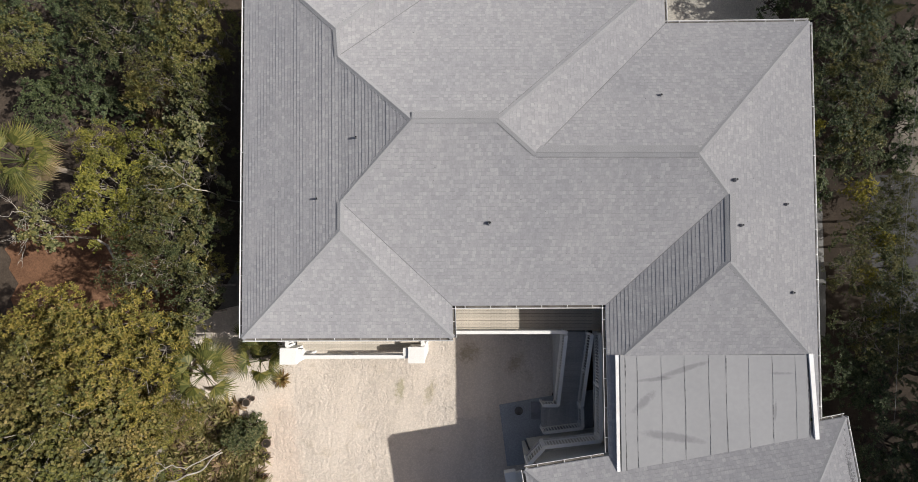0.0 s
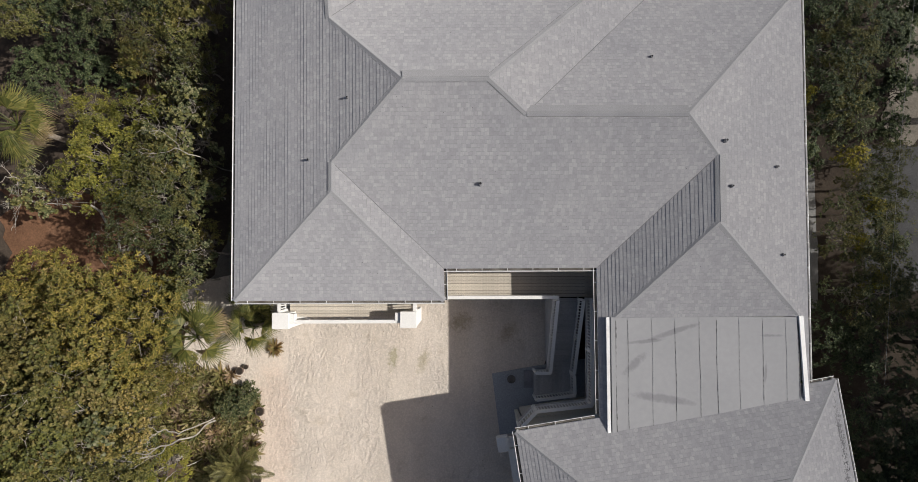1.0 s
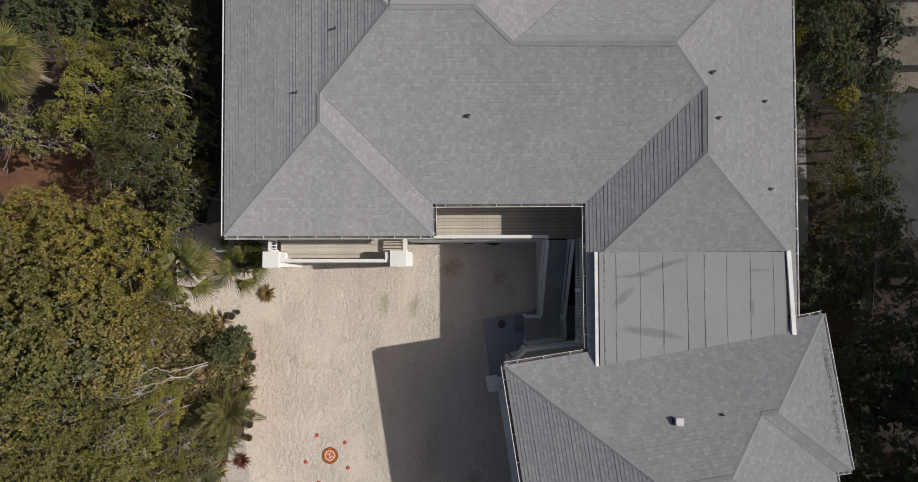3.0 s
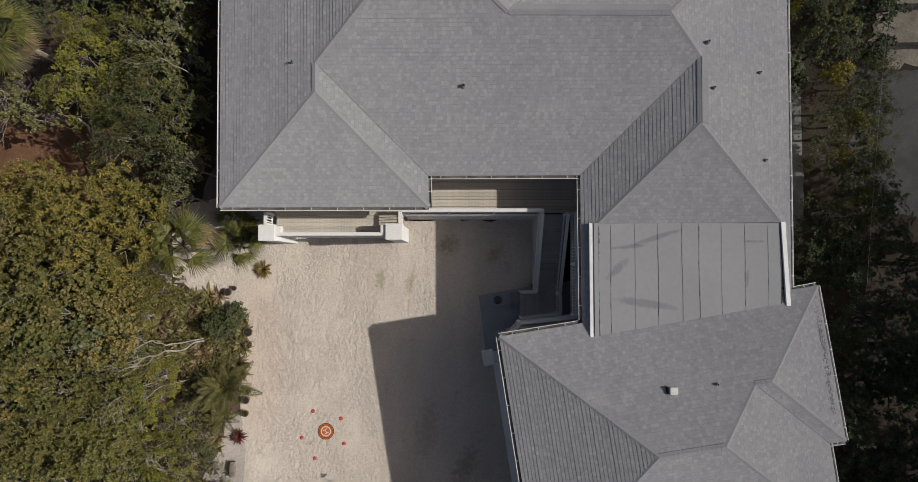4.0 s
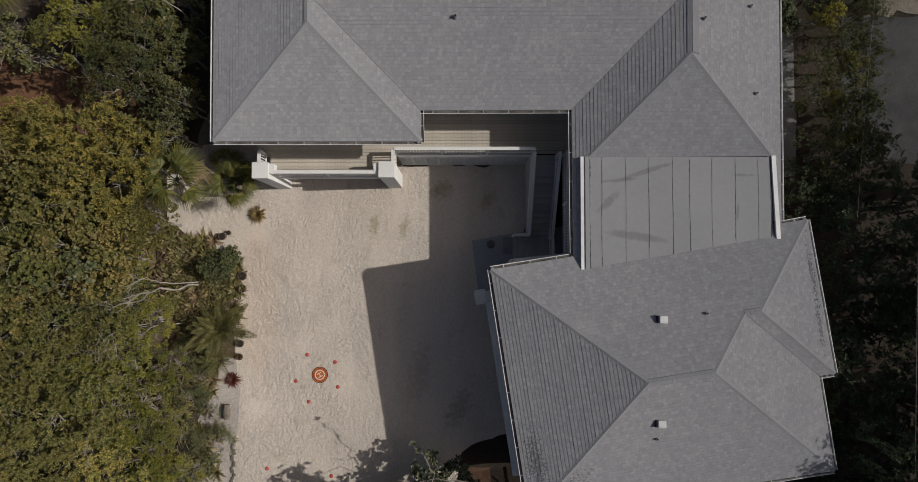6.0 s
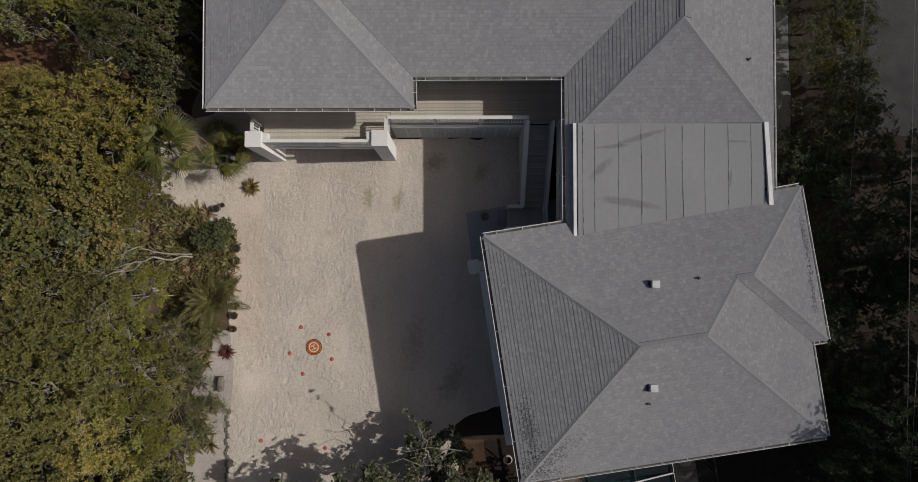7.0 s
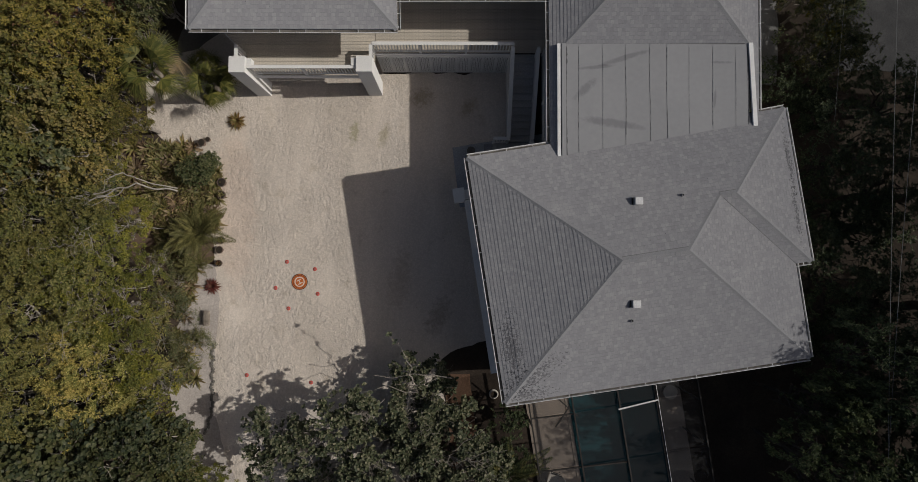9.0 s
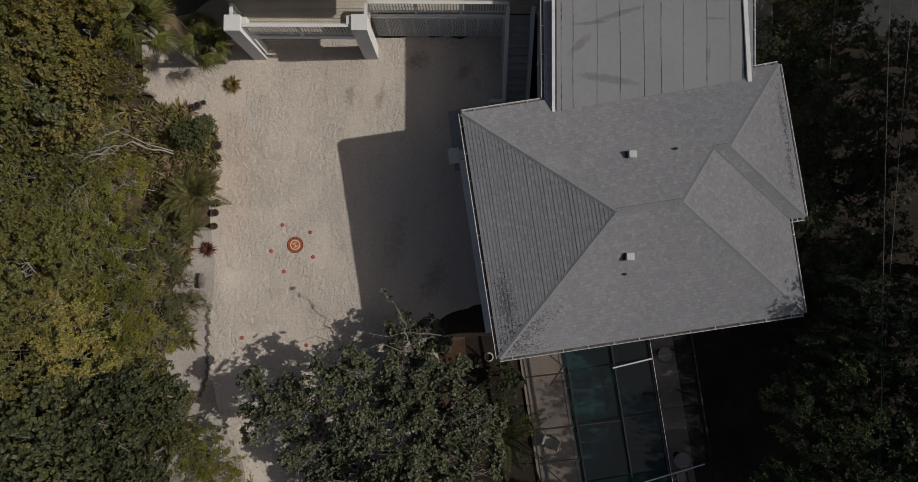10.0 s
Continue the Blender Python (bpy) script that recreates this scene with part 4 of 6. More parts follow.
def lattice_panel(owner, x0, x1, y, z0, z1):
    bm = bmesh.new()
    w = x1 - x0
    for x in (x0 + 0.02, x1 - 0.02):
        beam(bm, (x, y, z0), (x, y, z1), 0.04, 0.05)
    for z in (z0 + 0.03, z1 - 0.03):
        beam(bm, (x0, y, z), (x1, y, z), 0.05, 0.05)
    for sgn in (1, -1):
        for i in range(-14, 15):
            xa = x0 + i * 0.15
            # a slat at 45 degrees, cut to the panel
            t0, t1 = (max(0.0, x0 - xa), min(z1 - z0, x1 - xa)) if sgn > 0 else (max(0.0, xa - x1), min(z1 - z0, xa - x0))
            if sgn < 0:
                xa = x0 + i * 0.15 + w
                t0, t1 = max(0.0, xa - x1), min(z1 - z0, xa - x0)
            if t1 - t0 > 0.05:
                beam(bm, (xa + sgn * t0, y + 0.008 * sgn, z0 + t0), (xa + sgn * t1, y + 0.008 * sgn, z0 + t1), 0.010, 0.046)
    part("lattice_panel", bm, WHITE, owner)


for i in range(10):
    lattice_panel(court, -0.42 + i * 0.579, -0.42 + (i + 1) * 0.579 - 0.01, -1.72, 0.05, 2.22)

stairs = thing("entry_stairs", "weathered grey plank stairs turning down to the entry slab", "stairs")
SX0, SX1 = 5.40, 6.46
for i in range(12):
    z = 2.5 - 0.177 * (i + 1)
    y = -1.72 - 0.28 * i
    for k in range(2):
        bm = bmesh.new()
        block(bm, SX0 + 0.03, SX1 - 0.03, y - 0.139 * (k + 1) + 0.003, y - 0.139 * k - 0.003, z - 0.035, z)
        part("tread", bm, GREYDECK, stairs)
    bm = bmesh.new()
    block(bm, SX0 + 0.03, SX1 - 0.03, y - 0.012, y + 0.012, z - 0.04, z + 0.14)
    part("riser", bm, GREYDECK, stairs)
for x in (SX0, SX1):
    bm = bmesh.new()
    beam(bm, (x, -1.70, 2.30), (x, -5.05, 0.18), 0.05, 0.28)
    part("stringer", bm, WHITE, stairs)
bm = bmesh.new()
lo, hi = ([bm.verts.new((x, y, z)) for y, z in ((-1.74, 0.0), (-5.05, 0.0), (-5.05, 0.12), (-1.74, 2.2))] for x in (5.36, 5.385))
bm.faces.new(lo[::-1]), bm.faces.new(hi)
for i in range(4):
    bm.faces.new((lo[i], lo[(i + 1) % 4], hi[(i + 1) % 4], hi[i]))
part("stair_skirt", bm, GREYDECK, stairs, "grey boarded side under the stairs")
for i in range(12):
    bm = bmesh.new()
    block(bm, 4.76 + i * 0.146, 4.76 + i * 0.146 + 0.139, -6.25, -5.09, 0.19, 0.22)
    part("landing_board", bm, GREYDECK, stairs)
bm = bmesh.new()
block(bm, 4.32, 4.72, -5.95, -5.15, 0.0, 0.13)
part("step", bm, LEAD, stairs, "dark grey step")
for x, y in ((4.8, -6.2), (6.42, -6.05), (4.8, -5.14), (6.42, -5.14)):
    bm = bmesh.new()
    block(bm, x - 0.045, x + 0.045, y - 0.045, y + 0.045, 0.0, 0.19)
    part("post", bm, WHITE, stairs)
railing((SX0, -1.75), (SX0, -5.07), 2.45, 0.22)
railing((SX0, -5.09), (4.76, -5.09), 0.22)
railing((SX1, -1.75), (SX1, -5.12), 2.45, 0.22)
railing((SX1, -5.22), (SX1 + 0.02, -6.02), 0.22)
railing((SX1, -6.08), (4.76, -6.28), 0.22)

porch = thing("side_porch", "shaded plank porch wrapping the corner of the house", "porch", "decks")
for x in (6.79, 6.93, 7.07):
    bm = bmesh.new()
    block(bm, x - 0.066, x + 0.066, -6.1, -1.72, 2.465, 2.497)
    part("deck_board", bm, GREYDECK, porch)
bm = bmesh.new()
prism(bm, [(4.15, -7.3), (4.6, -6.72), (6.70, -6.42), (6.9, -6.7), (4.4, -7.4)], 2.40, 2.49)
part("landing", bm, GREYDECK, porch)
for a, b in (((6.76, -1.72, 2.40), (6.76, -6.0, 2.40)), ((6.76, -6.02, 2.40), (4.46, -6.27, 2.40)), ((4.44, -6.29, 2.40), (3.80, -6.96, 2.40))):
    bm = bmesh.new()
    beam(bm, a, b, 0.06, 0.16)
    part("fascia", bm, GREYDECK, porch)
railing((6.76, -1.72), (6.76, -5.98))
railing((6.74, -6.02), (4.48, -6.26))
railing((4.43, -6.30), (3.80, -6.96))
pot = thing("planter", "round dark planter bowl on the entry slab", "planter", at=(3.72, -5.5, 0.06))
bm = bmesh.new()
tube(bm, [(0, 0, 0), (0, 0, 0.25), (0, 0, 0.34)], [0.16, 0.26, 0.30], 16)
part("bowl", bm, SLAB, pot)
bm = bmesh.new()
tube(bm, [(0, 0, 0.335), (0, 0, 0.345)], [0.2, 0.19], 16)
part("soil", bm, DEBRIS, pot, "brown damp soil")


# ---- plants ----
def quads_mesh(name, verts, faces, *mats):
    me = bpy.data.meshes.new(name)
    me.from_pydata(verts, [], faces)
    for m in mats:
        me.materials.append(m)
    return me


def unit(a):
    return a / np.maximum(1e-9, np.linalg.norm(a, axis=-1, keepdims=True))


def leaf_cloud(p, axis, per, size, width, rng, tilt=(0.95, 1.6), rounded=False, droop=0.0):
    """Whorls of leaves at points p round their axes. Returns vertices and faces."""
    n = len(p)
    ref = unit(rng.normal(size=(n, 3)))
    t1 = unit(np.cross(axis, ref))
    t2 = np.cross(axis, t1)
    ang = (np.arange(per)[None] / per + rng.random((n, per)) * 0.12) * 2 * np.pi
    tl = rng.uniform(*tilt, (n, per, 1))
    out = t1[:, None] * np.cos(ang)[..., None] + t2[:, None] * np.sin(ang)[..., None]
    d = axis[:, None] * np.cos(tl) + out * np.sin(tl)
    nr = axis[:, None] * np.sin(tl) - out * np.cos(tl)
    sd = np.cross(d, nr)
    ln = size * rng.uniform(0.5, 1.35, (n, per, 1))
    wd = width * rng.uniform(0.75, 1.2, (n, per, 1)) / 2
    b = p[:, None] + rng.normal(size=(n, per, 3)) * size * 0.12
    z = np.array([0, 0, -1.0])
    if rounded:
        prof = [(0.0, 0.0, 0.0), (0.25, 0.85, 0.05), (0.65, 1.0, 0.06), (1.0, 0.0, 0.0), (0.65, -1.0, 0.06), (0.25, -0.85, 0.05)]
    else:
        prof = [(0.0, 0.0, 0.0), (0.5, 1.0, 0.08), (1.0, 0.0, 0.0), (0.5, -1.0, 0.08)]
    v = np.stack([b + d * ln * a + sd * wd * s + nr * ln * u + z * droop * ln * a * a for a, s, u in prof], axis=2).reshape(-1, 3)
    k = len(prof)
    f = np.arange(len(v)).reshape(-1, k)
    return v.tolist(), f.tolist()


def crown_points(lobes, count, rng, gaps=0.35, inner=0.35):
    """Points in uneven lobes (x, y, z, radius, flatness), thickest near their upper skins, with gaps."""
    lob = np.array(lobes, float)
    w = lob[:, 3] ** 2
    pts, dirs = [], []
    off = rng.random(3) * 50
    while len(pts) < count:
        c = lob[rng.choice(len(lob), p=w / w.sum())]
        d = rng.normal(size=3)
        d /= np.linalg.norm(d)
        if d[2] < -0.25:
            continue
        r = c[3] * (1 - inner * rng.random() ** 2 + rng.normal() * 0.05)
        q = c[:3] + d * r * np.array([1, 1, c[4]])
        q = q + np.array(noise.noise_vector(Vector(q * 1.1 + off))) * 0.45 + rng.normal(size=3) * 0.07
        if noise.noise(Vector(q * 1.5 + off)) < -gaps + 0.35 * rng.random():
            continue
        pts.append(q), dirs.append(d)
    return np.array(pts), np.array(dirs)


def limb(bm, a, b, r0, r1, rng, bend=0.12, steps=5, sides=6):
    a, b = np.array(a, float), np.array(b, float)
    L0 = np.linalg.norm(b - a)
    pts = [a + (b - a) * t + rng.normal(size=3) * bend * L0 * math.sin(math.pi * t) * 0.5 for t in np.linspace(0, 1, steps + 1)]
    tube(bm, pts, list(np.linspace(r0, r1, steps + 1)), sides)
    return pts


def tree(name, label, lobes, whorls, per, size, width, leaf, seed, bark=None, group="", rounded=False, gaps=0.35, twigs=10, tilt=(0.95, 1.6), category="tree", inner=0.35):
    rng = np.random.default_rng(seed)
    t = thing(name, label, category, group)
    bm = bmesh.new()
    top = max(l[2] for l in lobes)
    fork = np.array([0.0, 0.0, top * 0.35])
    limb(bm, (0, 0, -0.1), fork, 0.05 + 0.022 * top, 0.03 + 0.016 * top, rng, 0.05, 4, 8)
    mains = lobes if len(lobes) < 14 else lobes[::4]
    ends = [limb(bm, fork, (l[0] * 0.8, l[1] * 0.8, l[2] - 0.1 * l[3]), 0.02 + 0.012 * top, 0.022, rng, 0.25, 6) for l in mains]
    for l in lobes:
        near = min(ends, key=lambda e: (e[-1][0] - l[0]) ** 2 + (e[-1][1] - l[1]) ** 2)
        end = limb(bm, near[4], (l[0], l[1], l[2] + 0.3 * l[3]), 0.022, 0.010, rng, 0.25, 6, 5)
        for k in range(max(2, twigs // len(lobes))):
            d = rng.normal(size=3)
            d[2] = abs(d[2]) * 0.5
            d = d / np.linalg.norm(d)
            limb(bm, end[rng.integers(2, 6)], np.array(l[:3]) + d * l[3] * np.array([1.02, 1.02, l[4]]), 0.012, 0.004, rng, 0.3, 4, 4)
    part("trunk", bm, bark or BARK, t)
    p, d = crown_points(lobes, whorls, rng, gaps, inner)
    axis = unit(d * 0.5 + np.array([0.25, 0, 0.85]) + rng.normal(size=d.shape) * 0.25)
    v, f = leaf_cloud(p, axis, per, size, width, rng, tilt, rounded)
    ob = new("crown", quads_mesh("crown", v, f, leaf))
    ob.parent = t
    return t


def lobes_of(seed, r, h, n, flat=0.75, spread=0.62):
    rng = random.Random(seed)
    out = [(0, 0, h - r * 0.55 * flat, r * 0.62, flat)]
    for i in range(n):
        a = 2 * math.pi * (i + rng.random() * 0.6) / n
        q = r * spread * rng.uniform(0.75, 1.15)
        out.append((q * math.cos(a), q * math.sin(a), h - r * flat * rng.uniform(0.6, 1.05), r * rng.uniform(0.36, 0.56), flat))
    return out


def plant(kind, x, y, turn, s=1.0, sz=None, z=0.0):
    c = copy_thing(kind, pose(x, y, z, 0, 0, turn))
    c.scale = (s, s, s if sz is None else sz)
    return c


def put(kind, x, y, turn, s=1.0, sz=None, z=0.0):
    """Places the first of a kind itself."""
    kind.matrix_basis = pose(x, y, z, 0, 0, turn)
    kind.scale = (s, s, s if sz is None else sz)


olive_a = tree("olive_green_tree", "broad yellow-olive canopy tree with dense leaf whorls", lobes_of(1, 2.7, 6.2, 11, spread=0.66), 2100, 9, 0.142, 0.056, OLIVE, 1, DRYWOOD, "olive canopy trees", gaps=0.25, twigs=40)
olive_b = tree("olive_green_tree", "broad yellow-olive canopy tree with dense leaf whorls", lobes_of(2, 2.3, 5.4, 9, spread=0.7), 1750, 9, 0.135, 0.054, OLIVE, 2, DRYWOOD, "olive canopy trees", gaps=0.0, twigs=40)
green_a = tree("green_tree", "small green broadleaf tree with a loose crown", lobes_of(3, 2.0, 4.8, 8, spread=0.72), 2100, 7, 0.10, 0.045, GREEN, 3, DRYWOOD, "green trees", gaps=0.03, twigs=40)
green_b = tree("green_tree", "small green broadleaf tree with bare twigs in its crown", lobes_of(4, 1.9, 4.2, 9, spread=0.78), 2000, 7, 0.092, 0.042, GREEN, 4, DRYWOOD, "green trees", gaps=0.2, twigs=40)
grape_a = tree("sea_grape_tree", "sea grape tree with round grey-green leaves and pale branches", lobes_of(5, 1.9, 4.6, 9, spread=0.85), 600, 5, 0.16, 0.145, GRAPE, 5, DRYWOOD, "sea grape trees", True, -0.02, 60, (0.6, 1.5))
grape_b = tree("sea_grape_tree", "dense sea grape tree with round olive-brown leaves", lobes_of(15, 2.6, 6.0, 11, spread=0.7), 3900, 6, 0.094, 0.078, BROWNGRAPE, 15, DRYWOOD, "sea grape trees", True, 0.2, 40, (0.7, 1.6))
grape_c = tree("sea_grape_tree", "dense sea grape tree with large round dark green leaves", lobes_of(25, 2.4, 4.6, 11, spread=0.74), 1250, 5, 0.17, 0.155, DARKGRAPE, 25, DRYWOOD, "sea grape trees", True, 0.12, 40, (0.6, 1.5))
lime_a = tree("yellow_green_tree", "small yellow-green tree with a loose bright crown", lobes_of(26, 2.0, 4.6, 9, spread=0.76), 1900, 7, 0.095, 0.046, LIME, 26, DRYWOOD, "yellow-green trees", gaps=0.05, twigs=50)
dull_a = tree("dull_green_tree", "dull green fine-leaved tree with a broken crown", lobes_of(27, 2.5, 5.4, 12, spread=0.74), 2100, 8, 0.118, 0.055, MIDGREEN, 27, DRYWOOD, "dull green trees", gaps=0.1, twigs=60)
deep_a = tree("deep_green_tree", "dark green fine-leaved tree with olive patches", lobes_of(11, 2.4, 5.2, 10, spread=0.72), 1700, 8, 0.105, 0.047, DEEP, 11, DRYWOOD, "deep green trees", gaps=0.08, twigs=50)
dark_a = tree("dark_tree", "dark green broadleaf tree standing close to the house", lobes_of(6, 2.1, 4.4, 8, spread=0.72), 1000, 7, 0.12, 0.055, DARKLEAF, 6, DARKBARK, "dark trees by the house", gaps=0.08, twigs=30)
dark_b = tree("dark_tree", "dark green broadleaf tree standing close to the house", lobes_of(7, 1.8, 3.4, 8, spread=0.75), 800, 6, 0.14, 0.09, DARKLEAF, 7, DARKBARK, "dark trees by the house", True, 0.05, 30)
tall_a = tree("tall_tree", "tall dense dark broadleaf tree at the edge of the plot", lobes_of(8, 3.6, 10.2, 9, 1.0), 2500, 7, 0.26, 0.15, DARKLEAF, 8, DARKBARK, group="tall boundary trees", gaps=0.35, inner=0.6)
yellow_a = tree("yellow_shrub", "small yellow-leaved shrub among dark trees", lobes_of(9, 0.75, 2.6, 4), 190, 7, 0.10, 0.05, YELLOW, 9, category="shrub", gaps=0.3)

# west side wood
for kind, spots in (
    (olive_a, ((-12.6, -2.6, 20, 1.02, 1.12), (-10.9, -4.6, 200, 0.55, 0.85), (-15.6, -1.6, 60, 0.7, 0.9),
               (-18.6, -21.0, 80, 1.1, 1.0))),
    (olive_b, ((-10.6, -2.1, 0, 0.66, 1.0), (-16.9, -4.0, 140, 0.8, 1.1))),
    (lime_a, ((-13.7, 4.0, 0, 0.85, 0.95), (-12.2, 6.1, 120, 0.58, 0.85), (-14.6, 6.3, 250, 0.5, 0.7), (-12.6, 3.1, 200, 0.5, 0.95), (-10.4, -16.2, 60, 0.75, 0.62), (-12.3, -10.2, 330, 0.75, 0.85), (-11.7, -12.6, 130, 0.8, 0.82), (-10.8, -11.0, 80, 0.5, 0.45), (-11.5, -14.7, 210, 0.7, 0.72), (-11.3, -8.9, 300, 0.55, 0.62), (-12.3, -6.2, 40, 0.42, 0.5), (-13.2, -11.6, 90, 0.6, 1.0))),
    (green_a, ((-12.7, -7.3, 280, 0.75, 0.75), (-10.9, -17.2, 350, 0.7, 0.62), (-12.6, -16.2, 70, 0.9, 0.85), (-13.0, -14.0, 100, 0.75, 0.85))),
    (green_b, ((-13.2, -10.8, 300, 0.9, 0.85), (-10.2, 6.9, 60, 0.5, 0.7), (-9.8, 0.8, 20, 0.45, 0.9),
               (-10.5, -15.6, 280, 0.5, 0.5), (-10.7, -13.2, 200, 0.45, 0.4), (-12.9, 8.9, 10, 0.42, 0.7))),
    (grape_a, ((-10.2, 5.4, 15, 0.72, 0.95), (-9.75, 2.9, 100, 0.55, 0.85), (-9.5, 0.3, 210, 0.42, 1.1), (-13.9, -5.9, 280, 0.9, 1.35), (-10.4, 7.6, 30, 0.5, 0.85), (-9.9, -0.9, 120, 0.4, 1.1), (-16.6, 2.9, 40, 0.55, 0.8), (17.7, 6.3, 300, 0.5, 0.8))),
    (grape_b, ((-14.9, -4.9, 100, 1.1, 1.3), (-12.9, -5.2, 20, 0.85, 1.0), (-16.4, -7.4, 200, 0.9, 1.1))),
    (dull_a, ((-14.0, -12.6, 0, 0.95, 0.98), (-16.8, -13.8, 30, 0.9, 1.0), (-16.6, -9.6, 130, 1.0, 1.05), (-14.2, -8.9, 230, 0.85, 0.92), (-14.6, -16.6, 310, 0.8, 0.85), (-10.9, 4.2, 80, 0.4, 0.85), (-13.0, -6.9, 150, 0.5, 0.7), (-17.8, 11.0, 80, 0.55, 0.75), (-10.3, 10.9, 230, 0.75, 0.9))),
    (grape_c, ((-13.7, -19.3, 0, 1.0, 1.0), (-11.2, -18.9, 140, 0.8, 0.95), (-9.6, -18.2, 60, 0.55, 0.8), (-12.4, -21.4, 250, 0.95, 0.95), (-10.3, -21.0, 200, 0.55, 0.8), (-16.4, -19.2, 90, 0.95, 1.0), (-15.2, -23.0, 30, 1.0, 1.0), (-10.4, -23.4, 310, 0.9, 0.9))),
    (deep_a, ((-13.6, 11.2, 0, 0.66, 0.9), (-10.9, 2.5, 30, 0.72, 1.0), (-11.5, 1.1, 150, 0.6, 1.12), (-11.7, 9.4, 100, 0.5, 0.85), (-11.6, 13.0, 300, 1.0, 1.1), (-12.6, -8.0, 45, 0.6, 0.8), (-9.9, 8.6, 45, 0.36, 0.75), (-11.6, 4.3, 45, 0.5, 0.8),
              (18.2, 1.2, 100, 0.70, 0.85), (18.6, -1.5, 10, 0.72, 0.85), (19.6, 2.6, 200, 0.42, 0.7), (20.1, 4.4, 300, 0.36, 0.6), (17.6, 8.8, 190, 0.75, 0.85), (18.9, 3.2, 60, 0.45, 0.66)))):
    for i, (x, y, turn, s, sz) in enumerate(spots):
        (put if i == 0 else plant)(kind, x, y, turn, s, sz)

# east side: dark trees close to the house, tall trees along the boundary
for kind, spots in (
    (dark_a, ((16.9, 7.4, 0, 0.8, 0.95), (18.6, 10.2, 70, 0.9, 0.95), (17.6, 12.6, 140, 1.0, 1.0), (16.9, -3.4, 280, 0.7, 0.85), (19.2, -6.4, 20, 0.95, 1.15), (18.7, -11.4, 90, 0.95, 1.05), (19.2, -16.0, 160, 1.0, 1.1), (16.9, -18.4, 230, 0.9, 1.95), (18.8, -14.5, 200, 0.88, 1.95), (21.8, -3.8, 230, 0.9, 0.9), (14.0, 14.9, 10, 0.7, 0.7), (18.9, -20.6, 10, 1.0, 1.0),
              (18.4, 5.9, 40, 0.55, 0.7), (-17.4, 12.6, 70, 0.9, 1.0), (-14.4, 13.2, 20, 0.9, 0.9), (-15.6, 10.4, 250, 0.7, 0.8), (-17.4, 7.7, 120, 0.55, 0.6), (21.4, -7.6, 50, 1.0, 1.0), (21.6, -12.4, 80, 1.0, 1.0), (21.2, -16.6, 130, 1.0, 1.0))),
    # shrubs at x 5 and -18 to -14 are added to darken shaded gaps
    (dark_b, ((16.2, 4.6, 0, 0.62, 0.85), (19.8, 7.0, 120, 0.5, 0.5), (18.2, -8.9, 240, 0.9, 0.9), (17.9, -13.7, 300, 0.8, 0.8), (16.9, -16.2, 30, 0.7, 2.2), (20.9, -9.2, 90, 0.9, 0.9), (15.6, -21.4, 50, 0.8, 2.1), (15.6, 13.4, 50, 0.6, 0.6), (5.4, -17.6, 20, 0.45, 0.55), (-15.6, 8.8, 20, 0.6, 0.5), (-14.2, 8.2, 90, 0.4, 0.4), (-17.6, 8.8, 90, 0.6, 0.6), (5.2, -19.4, 120, 0.55, 0.6), (16.4, -6.2, 90, 0.5, 0.6), (18.9, -3.6, 180, 0.7, 0.8), (19.9, 0.6, 30, 0.55, 0.8), (20.0, -1.4, 130, 0.7, 0.9), (15.9, 9.0, 200, 0.6, 0.8), (20.6, 9.6, 10, 0.7, 0.8), (20.9, 7.6, 100, 0.6, 0.7), (21.0, 5.9, 200, 0.42, 0.5), (21.2, 11.4, 300, 0.7, 0.9))),
    (tall_a, ((23.6, -7.6, 0, 0.95, 0.92), (24.4, -12.6, 70, 1.0, 1.0), (23.2, -17.4, 140, 1.05, 1.0), (24.0, -22.6, 210, 1.05, 1.05), (19.6, -24.6, 280, 1.0, 0.95), (14.6, -25.6, 30, 1.0, 0.85), (28.4, -15.0, 30, 1.2, 1.2), (28.6, -21.0, 120, 1.2, 1.2), (24.6, 15.6, 120, 1.0, 0.9), (26.9, -2.9, 120, 0.95, 1.15), (26.0, -5.8, 20, 0.8, 1.0), (20.6, -19.6, 15, 0.72, 0.86), (22.5, -14.5, 200, 0.72, 0.93))),
    (yellow_a, ((18.1, 4.3, 0, 0.9, 1.2), (18.7, 2.0, 70, 0.7, 1.35), (18.9, -1.0, 170, 0.7, 1.3), (15.9, 6.9, 0, 0.5, 1.4), (18.4, 0.6, 220, 0.8, 1.2)))):
    for i, (x, y, turn, s, sz) in enumerate(spots):
        (put if i == 0 else plant)(kind, x, y, turn, s, sz)

